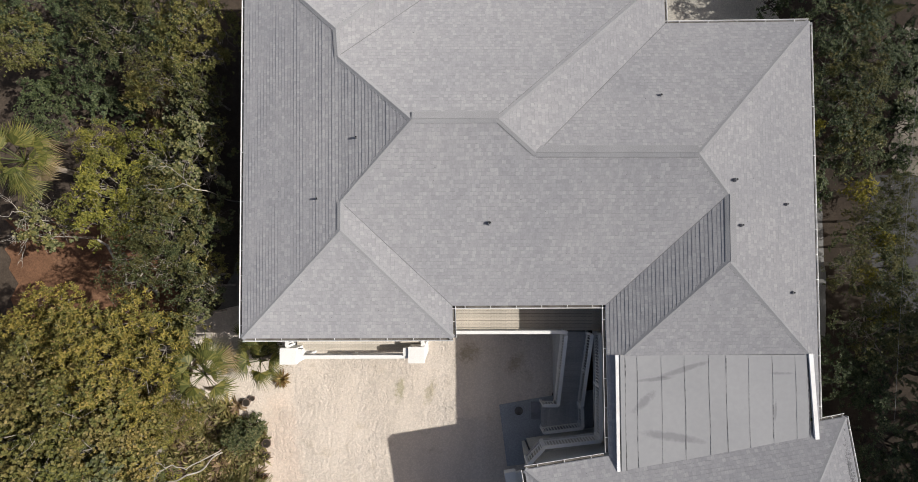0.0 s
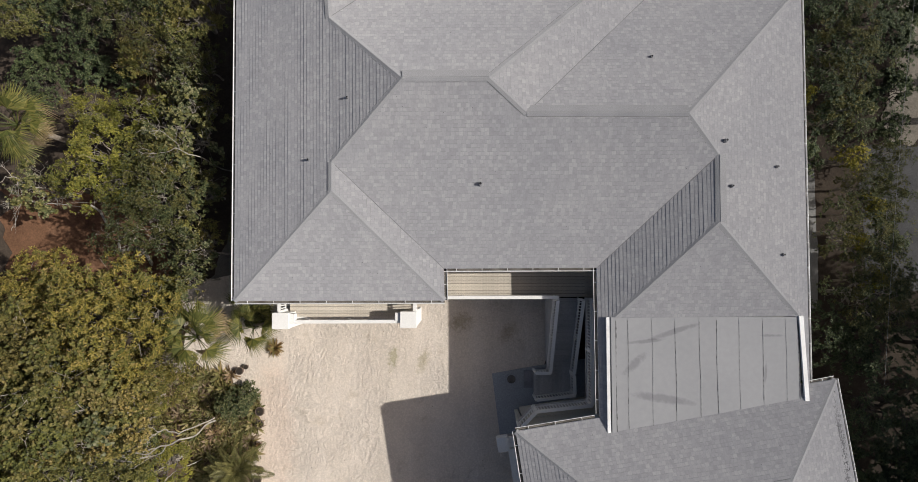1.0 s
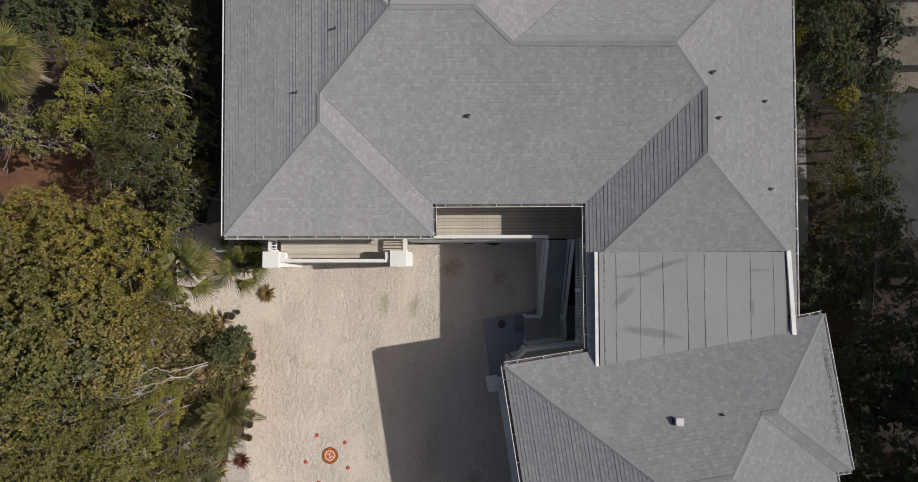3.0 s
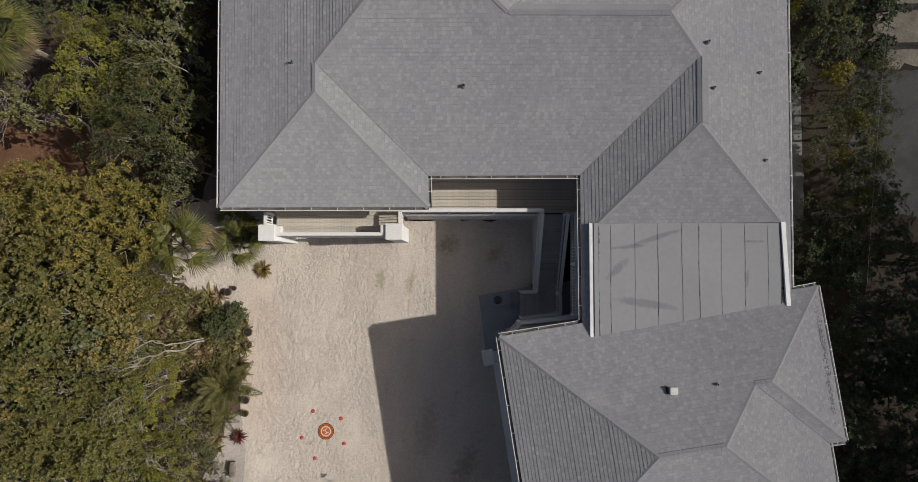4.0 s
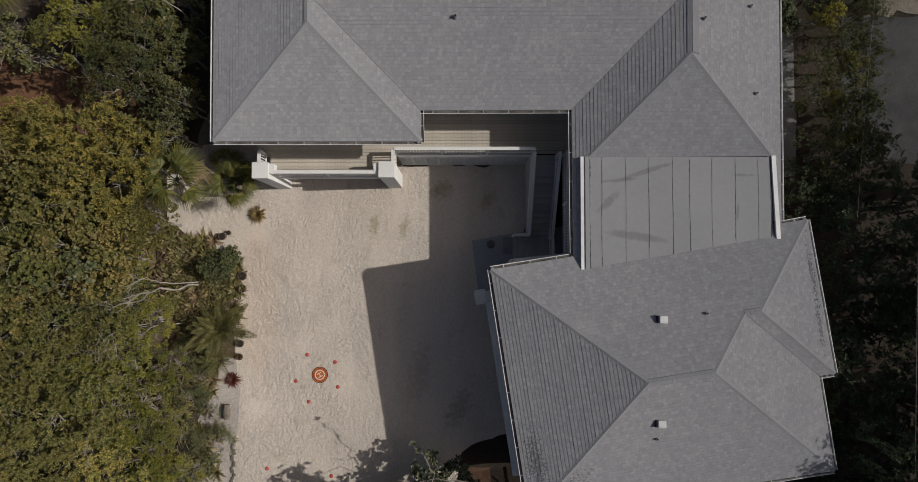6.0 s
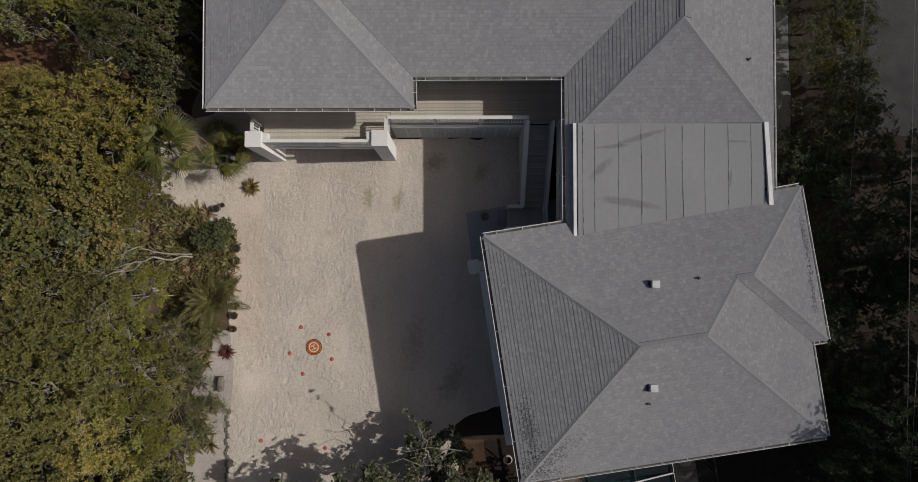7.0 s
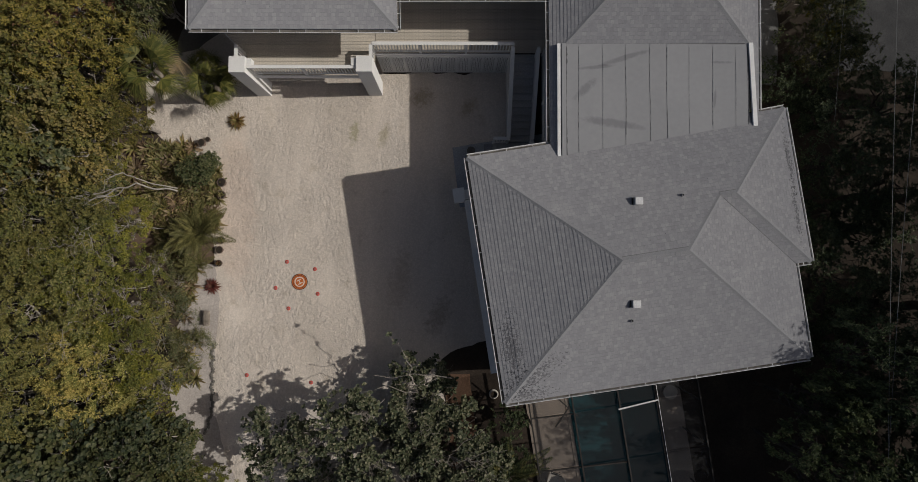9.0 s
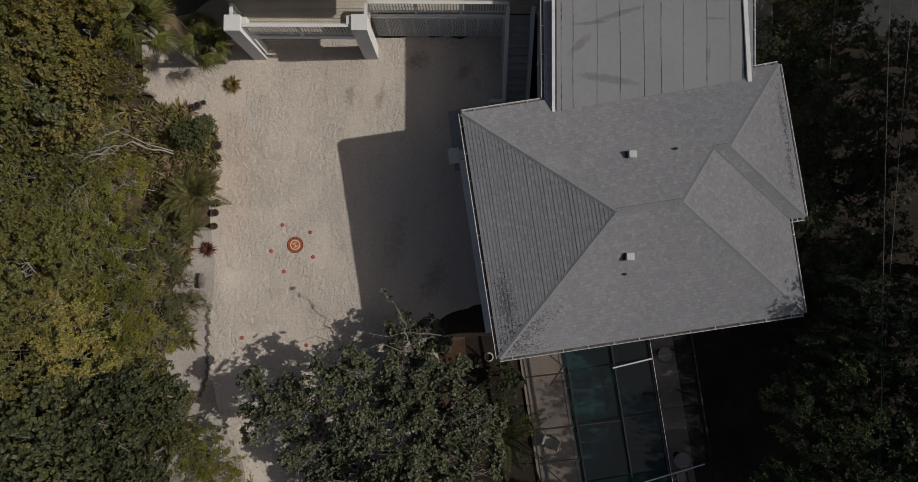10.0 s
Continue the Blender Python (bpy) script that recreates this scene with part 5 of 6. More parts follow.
# the drive's end: a spreading round-leaved tree with bare twigs
rng_d = random.Random(77)
spread = []
for x, y, r in ((0.2, 0.6, 1.6), (1.5, 2.5, 1.1), (2.0, 1.0, 1.2), (1.9, 2.2, 0.9), (-2.4, 0.6, 1.6), (-4.0, -0.6, 1.2), (-4.9, 0.4, 0.9), (-5.2, -0.9, 0.8), (4.4, -1.4, 1.0), (3.2, -0.6, 1.4), (0.4, -2.2, 1.8), (-2.2, -2.0, 1.7), (3.4, -2.8, 1.4), (-3.5, -2.6, 1.2), (1.0, -4.6, 1.8), (-1.8, -4.6, 1.7), (-2.6, -5.2, 1.2), (3.4, -5.2, 1.4), (-0.9, 1.7, 0.9), (-1.0, -0.6, 1.3), (0.9, -1.0, 1.2), (-3.0, -3.6, 1.3), (2.2, -3.6, 1.2), (1.6, -0.6, 1.1), (0.2, -3.4, 1.2)):
    for k in range(4):
        a, q = rng_d.uniform(0, 6.28), r * rng_d.uniform(0.2, 0.85)
        spread.append((x + q * math.cos(a), y + q * math.sin(a), 2.8 - 0.10 * abs(x) + (0.5 if x < 0 and y > -1 else -1.1 if x < 0 and y < -1.5 else 0.0) + rng_d.uniform(-0.6, 0.6), r * rng_d.uniform(0.45, 0.75), 0.6))
drive_tree = tree("spreading_tree", "spreading dark round-leaved tree with bare grey twigs over the drive", spread, 15500, 5, 0.128, 0.102, DRIVELEAF, 21, DRYWOOD, "", True, 0.10, 900, (0.4, 1.6), inner=0.6)
drive_tree.location = (0.3, -18.2, 0)
rng_t = np.random.default_rng(5)
for a, b2, r0 in (((1.0, 2.6, 3.4), (0.75, 3.75, 4.0), 0.03), ((0.75, 3.75, 4.0), (0.1, 4.75, 4.3), 0.02), ((0.45, 4.25, 4.15), (0.6, 4.6, 4.3), 0.012), ((1.1, 2.4, 3.4), (1.9, 3.2, 3.9), 0.016), ((-0.6, 1.6, 3.2), (-1.3, 2.6, 3.7), 0.014), ((2.6, -0.2, 3.2), (3.9, 0.9, 3.8), 0.016), ((3.0, -0.6, 3.2), (4.3, 0.2, 3.7), 0.014),
                 ((2.6, 2.8, 3.3), (-0.6, 2.9, 3.2), 0.024), ((2.0, 2.8, 3.2), (0.2, 2.45, 3.0), 0.018), ((1.2, 2.2, 3.1), (-1.4, 2.2, 2.9), 0.018), ((-0.2, 1.9, 3.1), (-0.9, 1.35, 3.3), 0.02), ((-0.9, 1.35, 3.3), (-1.1, 2.1, 3.5), 0.012)):
    bm = bmesh.new()
    limb(bm, a, b2, r0, r0 * 0.4, rng_t, 0.12, 5, 5)
    part("twig", bm, DRYWOOD, drive_tree, "bare grey twig")
tuft, aim = np.array([[0.1, 4.75, 4.3], [0.12, 4.7, 4.3], [0.3, 4.45, 4.2], [0.75, 3.9, 4.0]]), np.tile(np.array([[0.0, 0.0, 1.0]]), (4, 1))
tip = new("leaf_tuft", quads_mesh("leaf_tuft", *leaf_cloud(tuft, aim, 5, 0.13, 0.10, rng_t, rounded=True), DRIVELEAF))
tip.parent = drive_tree
tagged(tip, "round leaves at the tip of the bare twig", kind="stuff")


def sway(bm, a, b, r0, r1, rng, bend=0.1, sides=7):
    """A smoothly wandering limb from a to b; returns its points."""
    a, b = np.array(a, float), np.array(b, float)
    n1, n2 = rng.normal(size=3) * np.array([1, 1, 0.4]), rng.normal(size=3) * np.array([1, 1, 0.4])
    reach = np.linalg.norm(b - a)
    pts = [a + (b - a) * t + reach * bend * (n1 * math.sin(math.pi * t) + 0.5 * n2 * math.sin(2 * math.pi * t) + 0.25 * n1[::-1] * math.sin(4 * math.pi * t)) for t in np.linspace(0, 1, 12)]
    tube(bm, pts, list(np.linspace(r0, r1, 12)), sides)
    return pts


def snag(root, split, tips, r, seed, lift=0.45):
    """A dead bleached limb rising from the ground at its root, forking at split towards the tips, with side twigs."""
    rng = np.random.default_rng(seed)
    r *= 0.52
    root, split, tips = (*root[:2], root[2] + lift), (*split[:2], split[2] + lift), [(*q[:2], q[2] + lift) for q in tips]
    b = thing("bare_branch", "bleached bare forked branch among the crowns", "branch", "bleached branches", at=(root[0], root[1], 0))
    base = np.array([root[0], root[1], 0.0])
    bm = bmesh.new()
    sway(bm, (0.3, 0, -0.05), np.array(root) - base, r * 1.25, r * 1.05, rng, 0.03)
    stem = sway(bm, np.array(root) - base, np.array(split) - base, r, r * 0.85, rng, 0.07)
    part("stem", bm, TWIG, b)
    for n, tip in enumerate(tips):
        bm = bmesh.new()
        start = stem[11 - 3 * (n % 3)]
        pts = sway(bm, start, np.array(tip) - base, r * 0.7, r * 0.25, rng, 0.09)
        for k in range(6):
            j = int(rng.integers(3, 11))
            step = (np.array(pts[j]) - np.array(pts[j - 1])) * 3.0 + rng.normal(size=3) * np.array([0.28, 0.28, 0.1])
            fork = sway(bm, pts[j], np.array(pts[j]) + step, r * 0.34, 0.006, rng, 0.08, 5)
            sway(bm, fork[6], np.array(fork[6]) + step * 0.4 + rng.normal(size=3) * 0.15, r * 0.2, 0.005, rng, 0.08, 4)
        part("limb", bm, TWIG, b)


for i, (root, split, tips, r) in enumerate((
        ((-10.15, -7.4, 2.9), (-11.3, -7.95, 3.1), ((-12.9, -7.6, 3.2), (-13.2, -8.3, 3.2), (-12.1, -8.4, 3.3)), 0.06),
        ((-10.2, -7.2, 2.8), (-11.0, -7.05, 3.0), ((-11.8, -6.9, 3.1), (-11.6, -7.4, 3.2)), 0.045),
        ((-11.7, -9.1, 3.2), (-12.2, -9.5, 3.3), ((-12.75, -10.1, 3.3), (-12.1, -9.95, 3.4), (-11.7, -10.2, 3.3)), 0.04),
        ((-11.5, -11.75, 2.6), (-11.8, -12.0, 2.7), ((-12.9, -11.75, 2.8), (-12.45, -12.45, 2.9), (-12.0, -12.6, 2.8)), 0.038),
        ((-10.8, -9.1, 2.2), (-11.0, -9.3, 2.4), ((-11.6, -9.3, 2.6), (-11.2, -9.8, 2.6)), 0.03),
        ((-12.5, -13.1, 3.4), (-12.8, -13.4, 3.5), ((-13.5, -13.2, 3.6), (-12.7, -14.1, 3.6)), 0.03),
        ((-16.8, 3.1, 2.8), (-17.4, 3.4, 3.2), ((-18.4, 3.2, 3.3), (-17.9, 4.2, 3.3), (-17.2, 2.6, 3.2)), 0.035),
        ((-16.3, 2.4, 2.6), (-16.9, 2.5, 3.0), ((-17.7, 2.2, 3.0), (-17.3, 1.6, 2.9)), 0.03),
        ((-9.6, 4.2, 3.8), (-10.0, 4.4, 4.1), ((-11.3, 4.1, 4.2), (-10.7, 5.3, 4.3)), 0.04))):
    snag(root, split, tips, r, 50 + i)

leaning = thing("leaning_trunk", "pale leaning bare trunk at the edge of the soil gap", "trunk", at=(-13.1, -0.2, 0))
bm = bmesh.new()
limb(bm, (0, 0, -0.05), (-0.75, 2.4, 3.6), 0.085, 0.045, np.random.default_rng(9), 0.10, 7, 8)
limb(bm, (-0.45, 1.5, 2.2), (-0.75, 1.1, 2.7), 0.03, 0.012, np.random.default_rng(10), 0.2, 4, 6)
part("trunk", bm, TWIG, leaning)


# palms
def fan_frond(seed, r=0.66, petiole=0.62):
    rng = np.random.default_rng(seed)
    v, f = [], []
    n = 24
    for k in range(n):
        a = math.radians(-88 + 176 * k / (n - 1))
        ln = r * (0.72 + 0.28 * math.cos(a * 0.6)) * rng.uniform(0.9, 1.05)
        d = np.array([math.cos(a), math.sin(a), 0.0])
        s = np.array([-math.sin(a), math.cos(a), 0.0])
        c = np.array([petiole, 0, 0.12])
        for t0, t1, w0, w1 in ((0.0, 0.5, 0.005, 0.018), (0.5, 1.0, 0.018, 0.002)):
            z0, z1 = -0.42 * r * t0 ** 2, -0.42 * r * t1 ** 2 - (0.45 * r * rng.random() ** 2 if t1 == 1 else 0)
            b = len(v)
            v += [(c + d * ln * t0 + s * w0 + [0, 0, z0]).tolist(), (c + d * ln * t0 - s * w0 + [0, 0, z0]).tolist(),
                  (c + d * ln * t1 - s * w1 + [0, 0, z1 + 0.012]).tolist(), (c + d * ln * t1 + s * w1 + [0, 0, z1 + 0.012]).tolist()]
            f.append((b, b + 1, b + 2, b + 3))
    b = len(v)
    v += [(0, 0.018, 0), (0, -0.018, 0), (petiole, -0.012, 0.12), (petiole, 0.012, 0.12)]
    f.append((b, b + 1, b + 2, b + 3))
    return v, f


def feather_frond(seed, length=1.4, pairs=34, leaf=0.26):
    rng = np.random.default_rng(seed)
    v, f = [], []
    def spine(t):
        return np.array([length * t * (1 - 0.12 * t), 0, length * (0.30 * t - 0.48 * t * t)])
    for k in range(pairs):
        t = 0.12 + 0.88 * k / pairs
        c = spine(t)
        ln = leaf * math.sin(math.pi * min(1, 0.15 + 0.85 * t) ** 0.8) + 0.05
        for s in (-1, 1):
            d = np.array([0.55, s * 0.8, 0.18 - 0.1 * rng.random()])
            d = d / np.linalg.norm(d)
            w = np.array([0.011, -s * 0.008, 0])
            b = len(v)
            v += [c.tolist(), (c + d * ln * 0.5 + w).tolist(), (c + d * ln + [0, 0, -0.03]).tolist(), (c + d * ln * 0.5 - w).tolist()]
            f.append((b, b + 1, b + 2, b + 3))
    for k in range(8):
        a, c = spine(k / 8), spine((k + 1) / 8)
        b = len(v)
        v += [(a + [0, 0.012, 0]).tolist(), (a - [0, 0.012, 0]).tolist(), (c - [0, 0.008, 0]).tolist(), (c + [0, 0.008, 0]).tolist()]
        f.append((b, b + 1, b + 2, b + 3))
    return v, f


FAN = [quads_mesh("frond", *fan_frond(i), PALM) for i in range(3)] + [quads_mesh("frond", *fan_frond(9), DRYLEAF)]
FEATHER = [quads_mesh("frond", *feather_frond(i), CYCAD) for i in range(3)]

LONGFEATHER = [quads_mesh("frond", *feather_frond(20 + i, 1.75, 46, 0.2), DEEP) for i in range(3)]


def palm(name, label, x, y, h, fronds, meshes, dry=0, s=1.0, seed=0, group="fan palms", trunk=0.11, lift=(-25, 55)):
    rng = random.Random(seed)
    t = thing(name, label, "palm", group, at=(x, y, 0))
    bm = bmesh.new()
    tube(bm, [(0, 0, -0.1), (0.04, 0, h * 0.5), (0, 0.02, h)], [trunk * 1.3, trunk, trunk * 1.1], 10)
    part("trunk", bm, BARK, t)
    for i in range(fronds):
        old = i < dry
        ob = new("frond", meshes[-1] if old else meshes[rng.randrange(3)])
        up = -35 if old else lift[0] + (lift[1] - lift[0]) * (i / fronds)
        ob.matrix_basis = pose(0, 0, h, 0, 0, i * 137.5 + rng.uniform(-25, 25)) @ pose(0, 0, 0, rng.uniform(-28, 28), -up + rng.uniform(-14, 14), 0)
        k = s * rng.uniform(0.72, 1.12)
        ob.scale = (k, k, k)
        ob.parent = t


palm("fan_palm", "fan palm with spread yellow-green fronds and a few dry ones", -16.2, 5.3, 4.7, 26, FAN, 9, 1.35, 1)
palm("fan_palm", "fan palm with bright green fronds beside the path", -8.95, -3.1, 4.6, 17, FAN, 4, 1.25, 2)
palm("fan_palm", "young fan palm with bright green fronds by the deck column", -7.6, -2.95, 2.0, 13, FAN, 0, 1.0, 3)
palm("fan_palm", "low fan palm in the shade of the house wall", -8.4, 1.2, 1.0, 12, FAN, 1, 0.75, 4)
palm("fan_palm", "low fan palm in the shade of the house wall", -8.3, -1.9, 1.2, 12, FAN, 0, 0.8, 14)
palm("feather_palm", "low grey-green feather palm at the edge of the drive", -8.55, -9.35, 0.9, 30, FEATHER, 0, 1.2, 5, "feather palms", 0.16, (5, 65))
palm("feather_palm", "small grey-green feather palm at the edge of the drive", -8.75, -10.8, 0.6, 16, FEATHER, 0, 0.8, 6, "feather palms", 0.13, (5, 65))
palm("feather_palm", "feather palm with long thin fronds beside the pool cage", 5.35, -19.9, 1.7, 17, LONGFEATHER, 0, 1.25, 7, "feather palms", 0.12, (-5, 60))
# palms out of view, added for the trunk shadows they throw west
for x, y, h in ((26.2, 10.0, 4.6), (26.4, 8.5, 4.8), (25.6, 6.6, 4.2)):
    palm("fan_palm", "unseen fan palm added to cast trunk shadows on the verge", x, y, h, 14, FAN, 2, 1.1, int(y * 3), trunk=0.17)
palm("feather_palm", "feather palm standing among the dark trees", 18.3, 11.6, 3.0, 14, FEATHER, 0, 1.2, 8, "feather palms", 0.13, (-20, 50))


def strap_rosette(name, label, x, y, r, h, n, leaf, seed, group, z=0.0, wide=0.045, tilt=(0.25, 1.35)):
    rng = np.random.default_rng(seed)
    t = thing(name, label, "plant", group, at=(x, y, z))
    v, f = [], []
    for k in range(n):
        a = k * 2.39996 + rng.uniform(-0.2, 0.2)
        u = tilt[0] + (tilt[1] - tilt[0]) * (1 - k / n) + rng.uniform(-0.1, 0.1)
        ln = r * rng.uniform(0.8, 1.15)
        d, s = np.array([math.cos(a), math.sin(a), 0]), np.array([-math.sin(a), math.cos(a), 0])
        b = len(v)
        for q, w in ((0, 0.6), (0.35, 1.0), (0.7, 0.8), (1.0, 0.06)):
            c = d * ln * math.sin(u) * q + np.array([0, 0, h * q * math.cos(u) * 1.4 + h * 0.4 * q - h * 0.7 * q * q])
            v += [(c + s * w * wide).tolist(), (c + [0, 0, -0.012]).tolist(), (c - s * w * wide).tolist()]
        for q in range(3):
            for m in range(2):
                i0 = b + q * 3 + m
                f.append((i0, i0 + 1, i0 + 4, i0 + 3))
    ob = new("leaves", quads_mesh("leaves", v, f, leaf))
    ob.parent = t
    return t


strap_rosette("bromeliad", "spiky tan and olive bromeliad rosette on the shell drive", -7.25, -4.09, 0.50, 0.30, 80, TANBROMEL, 1, "bromeliads", 0.0, 0.034)
strap_rosette("bromeliad", "dark red bromeliad rosette beside the drive", -8.30, -11.78, 0.46, 0.24, 54, leaf_material("red_bromeliad", [(0.09, 0.03, 0.025), (0.20, 0.05, 0.045), (0.12, 0.06, 0.04), (0.28, 0.10, 0.09)]), 2, "bromeliads", 0.0, 0.034)
rng_bed = random.Random(12)
beds = [strap_rosette("strap_leaf_plant", "clump of yellowed strap-leaved plants in the bed", -10, -6 - i, 0.56, 0.42, 18, STRAP if i != 2 else DRYSTRAP, 100 + i, "strap-leaved plants", 0.0, 0.048, (0.4, 1.45)) for i in range(4)]
for i in range(300):
    if i < 215:
        x, y = rng_bed.uniform(-11.2 if i < 170 else -12.8, -8.05 if i < 170 else -11.0), rng_bed.uniform(-9.0, -5.15)
        if y > -5.25 - max(0.0, x + 9.3):
            continue
    else:
        x, y = rng_bed.uniform(-10.8, -8.95), rng_bed.uniform(-16.2, -9.0)
    plant(beds[i % 4], x, y, rng_bed.uniform(0, 360), rng_bed.uniform(0.6, 1.15))
# dry brown grass in the shade gap of the wood
dry = strap_rosette("dry_grass_clump", "clump of dry tan grass under the trees", -13.1, 8.0, 0.7, 0.7, 90, DRYSTRAP, 140, "dry grass clumps", 0.0, 0.012, (0.3, 1.45))
for i in range(16):
    plant(dry, -13.2 + rng_bed.uniform(-1.0, 1.0), 8.2 + rng_bed.uniform(-0.9, 1.4), rng_bed.uniform(0, 360), rng_bed.uniform(0.7, 1.4))

shrub_green = tree("round_shrub", "rounded dense green shrub at the corner of the bed", [(0, 0, 0.75, 0.72, 0.85), (0.25, 0.3, 0.6, 0.5, 0.8), (-0.35, -0.1, 0.6, 0.5, 0.8)], 620, 7, 0.095, 0.05, SHRUBLEAF, 31, category="shrub", gaps=0.45, twigs=6)
shrub_green.location = (-8.75, -6.35, 0)
shrub_grey = tree("wispy_shrub", "wispy grey-green shrub beside the drive", [(0, 0, 0.7, 0.75, 0.7), (0.3, 0.5, 0.5, 0.45, 0.7)], 300, 6, 0.12, 0.018, GRAPE, 32, DRYWOOD, category="shrub", gaps=0.3, twigs=24)
shrub_grey.location = (-8.85, -14.5, 0)
for x, y, turn, s in ((-9.3, -13.0, 80, 0.7), (-9.6, -11.6, 10, 0.8), (-10.1, -12.5, 120, 0.9), (-9.7, -15.6, 200, 0.9), (-10.3, -14.2, 300, 1.0), (-10.4, -10.6, 60, 0.8)):
    plant(shrub_grey, x, y, turn, s)
plant(shrub_green, -7.9, -2.4, 40, 0.8)
for x, y, turn, k in ((-7.6, -20.5, 40, 0.42), (-7.0, -21.8, 140, 0.5), (-8.4, -21.8, 230, 0.5)):
    plant(lime_a, x, y, turn, k, 0.32)
plant(shrub_green, -9.2, -20.2, 140, 1.2)
plant(shrub_green, -9.5, -18.9, 10, 1.1)


def clay_pot(x, y, r, h, label, leafy=None, seed=0):
    p = thing("plant_pot", label, "pot", "pots along the bed", at=(x, y, 0))
    bm = bmesh.new()
    tube(bm, [(0, 0, 0), (0, 0, h * 0.8), (0, 0, h * 0.82), (0, 0, h)], [r * 0.72, r * 0.95, r * 1.06, r * 1.06], 18)
    part("bowl", bm, POT, p)
    bm = bmesh.new()
    tube(bm, [(0, 0, h), (0, 0, h + 0.008)], [r * 0.9, r * 0.88], 18)
    part("soil", bm, SOIL, p, "dark potting soil")
    if leafy:
        strap_rosette("potted_plant", "spiky small plant growing in a clay pot", x, y, r * 1.25, 0.2, 16, leafy, seed, "potted plants", h, 0.025)


clay_pot(-8.80, -5.12, 0.17, 0.3, "dark clay pot standing at the corner of the bed")
clay_pot(-8.55, -4.95, 0.11, 0.2, "small dark clay pot beside a larger one")
clay_pot(-7.85, -6.97, 0.20, 0.28, "round clay pot with soil at the drive's edge")
clay_pot(-7.86, -7.55, 0.19, 0.26, "clay pot with a spiky plant at the drive's edge", STRAP, 5)
clay_pot(-7.9, -8.5, 0.14, 0.22, "small clay pot with a plant at the drive's edge", BROMEL, 6)
clay_pot(-7.85, -9.65, 0.17, 0.25, "clay pot half hidden under feather fronds", STRAP, 7)
clay_pot(-7.92, -10.1, 0.17, 0.25, "round dark clay pot at the drive's edge")
clay_pot(-7.95, -10.72, 0.15, 0.2, "low clay pot with a spiky plant", BROMEL, 8)
log = thing("log_planter", "short upright hollow log planter with dark bark", "planter", at=(-8.5, -13.25, 0))
bm = bmesh.new()
tube(bm, [(0, -0.34, 0.16), (0, 0, 0.18), (0, 0.34, 0.16)], [0.15, 0.17, 0.14], 12)
part("log", bm, BARK, log)

for x, y, a in ((-10.2, -2.25, 3), (-10.0, -2.6, -2)):
    bm = bmesh.new()
    block(bm, -0.45, 0.45, -0.07, 0.07, 0, 0.04)
    bmesh.ops.bevel(bm, geom=bm.edges[:], offset=0.008, segments=1)
    ob = solid("plank", bm, DECK, "pale weathered plank lying on the side path", "plank", "loose planks", at=(x, y, 0.0))
    ob.rotation_euler.z = radians(a)

# border stones between bed and drive
border = thing("stone_border", "row of rough dark border stones along the drive", "border")
rng_s = random.Random(6)
stones = []
for k in range(4):
    bm = bmesh.new()
    bmesh.ops.create_icosphere(bm, subdivisions=1, radius=0.09)
    for v in bm.verts:
        v.co *= 1 + 0.35 * noise.noise(v.co * 9 + Vector((k * 7, 0, 0)))
        v.co.z *= 0.7
    stones.append(mesh_of("stone", bm, ROCK))
for i in range(30):
    y = -14.5 - i * 0.14
    ob = new("stone", stones[i % 4])
    ob.location = (-8.24 + 0.05 * math.sin(i * 1.7) + (0.0 if y > -17.5 else (-17.5 - y) * -0.25), y, 0.03)
    ob.rotation_euler = (0, 0, rng_s.uniform(0, 6))
    ob.parent = border

# ---- loose things on the drive ----
pad = thing("landing_pad", "round orange drone landing pad with a white ring and letter", "landing pad", at=(-4.25, -11.58, 0.004))
def disc(r0, r1, z, material, name, label=""):
    bm = bmesh.new()
    n = 40
    a, b, c, d = ([bm.verts.new((r * math.cos(2 * math.pi * k / n), r * math.sin(2 * math.pi * k / n), h)) for k in range(n)] for r, h in ((r1, 0.0), (r1, z), (max(r0, 1e-3), z), (max(r0, 1e-3), 0.0)))
    for k in range(n):
        j = (k + 1) % n
        bm.faces.new((a[k], a[j], b[j], b[k]))
        bm.faces.new((b[k], b[j], c[j], c[k]))
        bm.faces.new((c[k], c[j], d[j], d[k]))
    part(name, bm, material, pad, label)
disc(0.0, 0.36, 0.010, ORANGE, "fabric")
disc(0.352, 0.375, 0.016, PADEDGE, "binding", "black edge binding")
disc(0.29, 0.308, 0.0125, PADEDGE, "ring", "thin black ring")
disc(0.19, 0.235, 0.013, PADWHITE, "ring", "white printed ring")
bm = bmesh.new()
for x0, x1, y0, y1 in ((-0.10, -0.065, -0.11, 0.11), (0.065, 0.10, -0.11, 0.11), (-0.065, 0.065, -0.018, 0.018)):
    block(bm, x0, x1, y0, y1, 0.004, 0.0135)
bmesh.ops.rotate(bm, verts=bm.verts[:], cent=(0, 0, 0), matrix=Matrix.Rotation(radians(-62), 3, "Z"))
part("letter", bm, PADWHITE, pad, "white printed letter H")


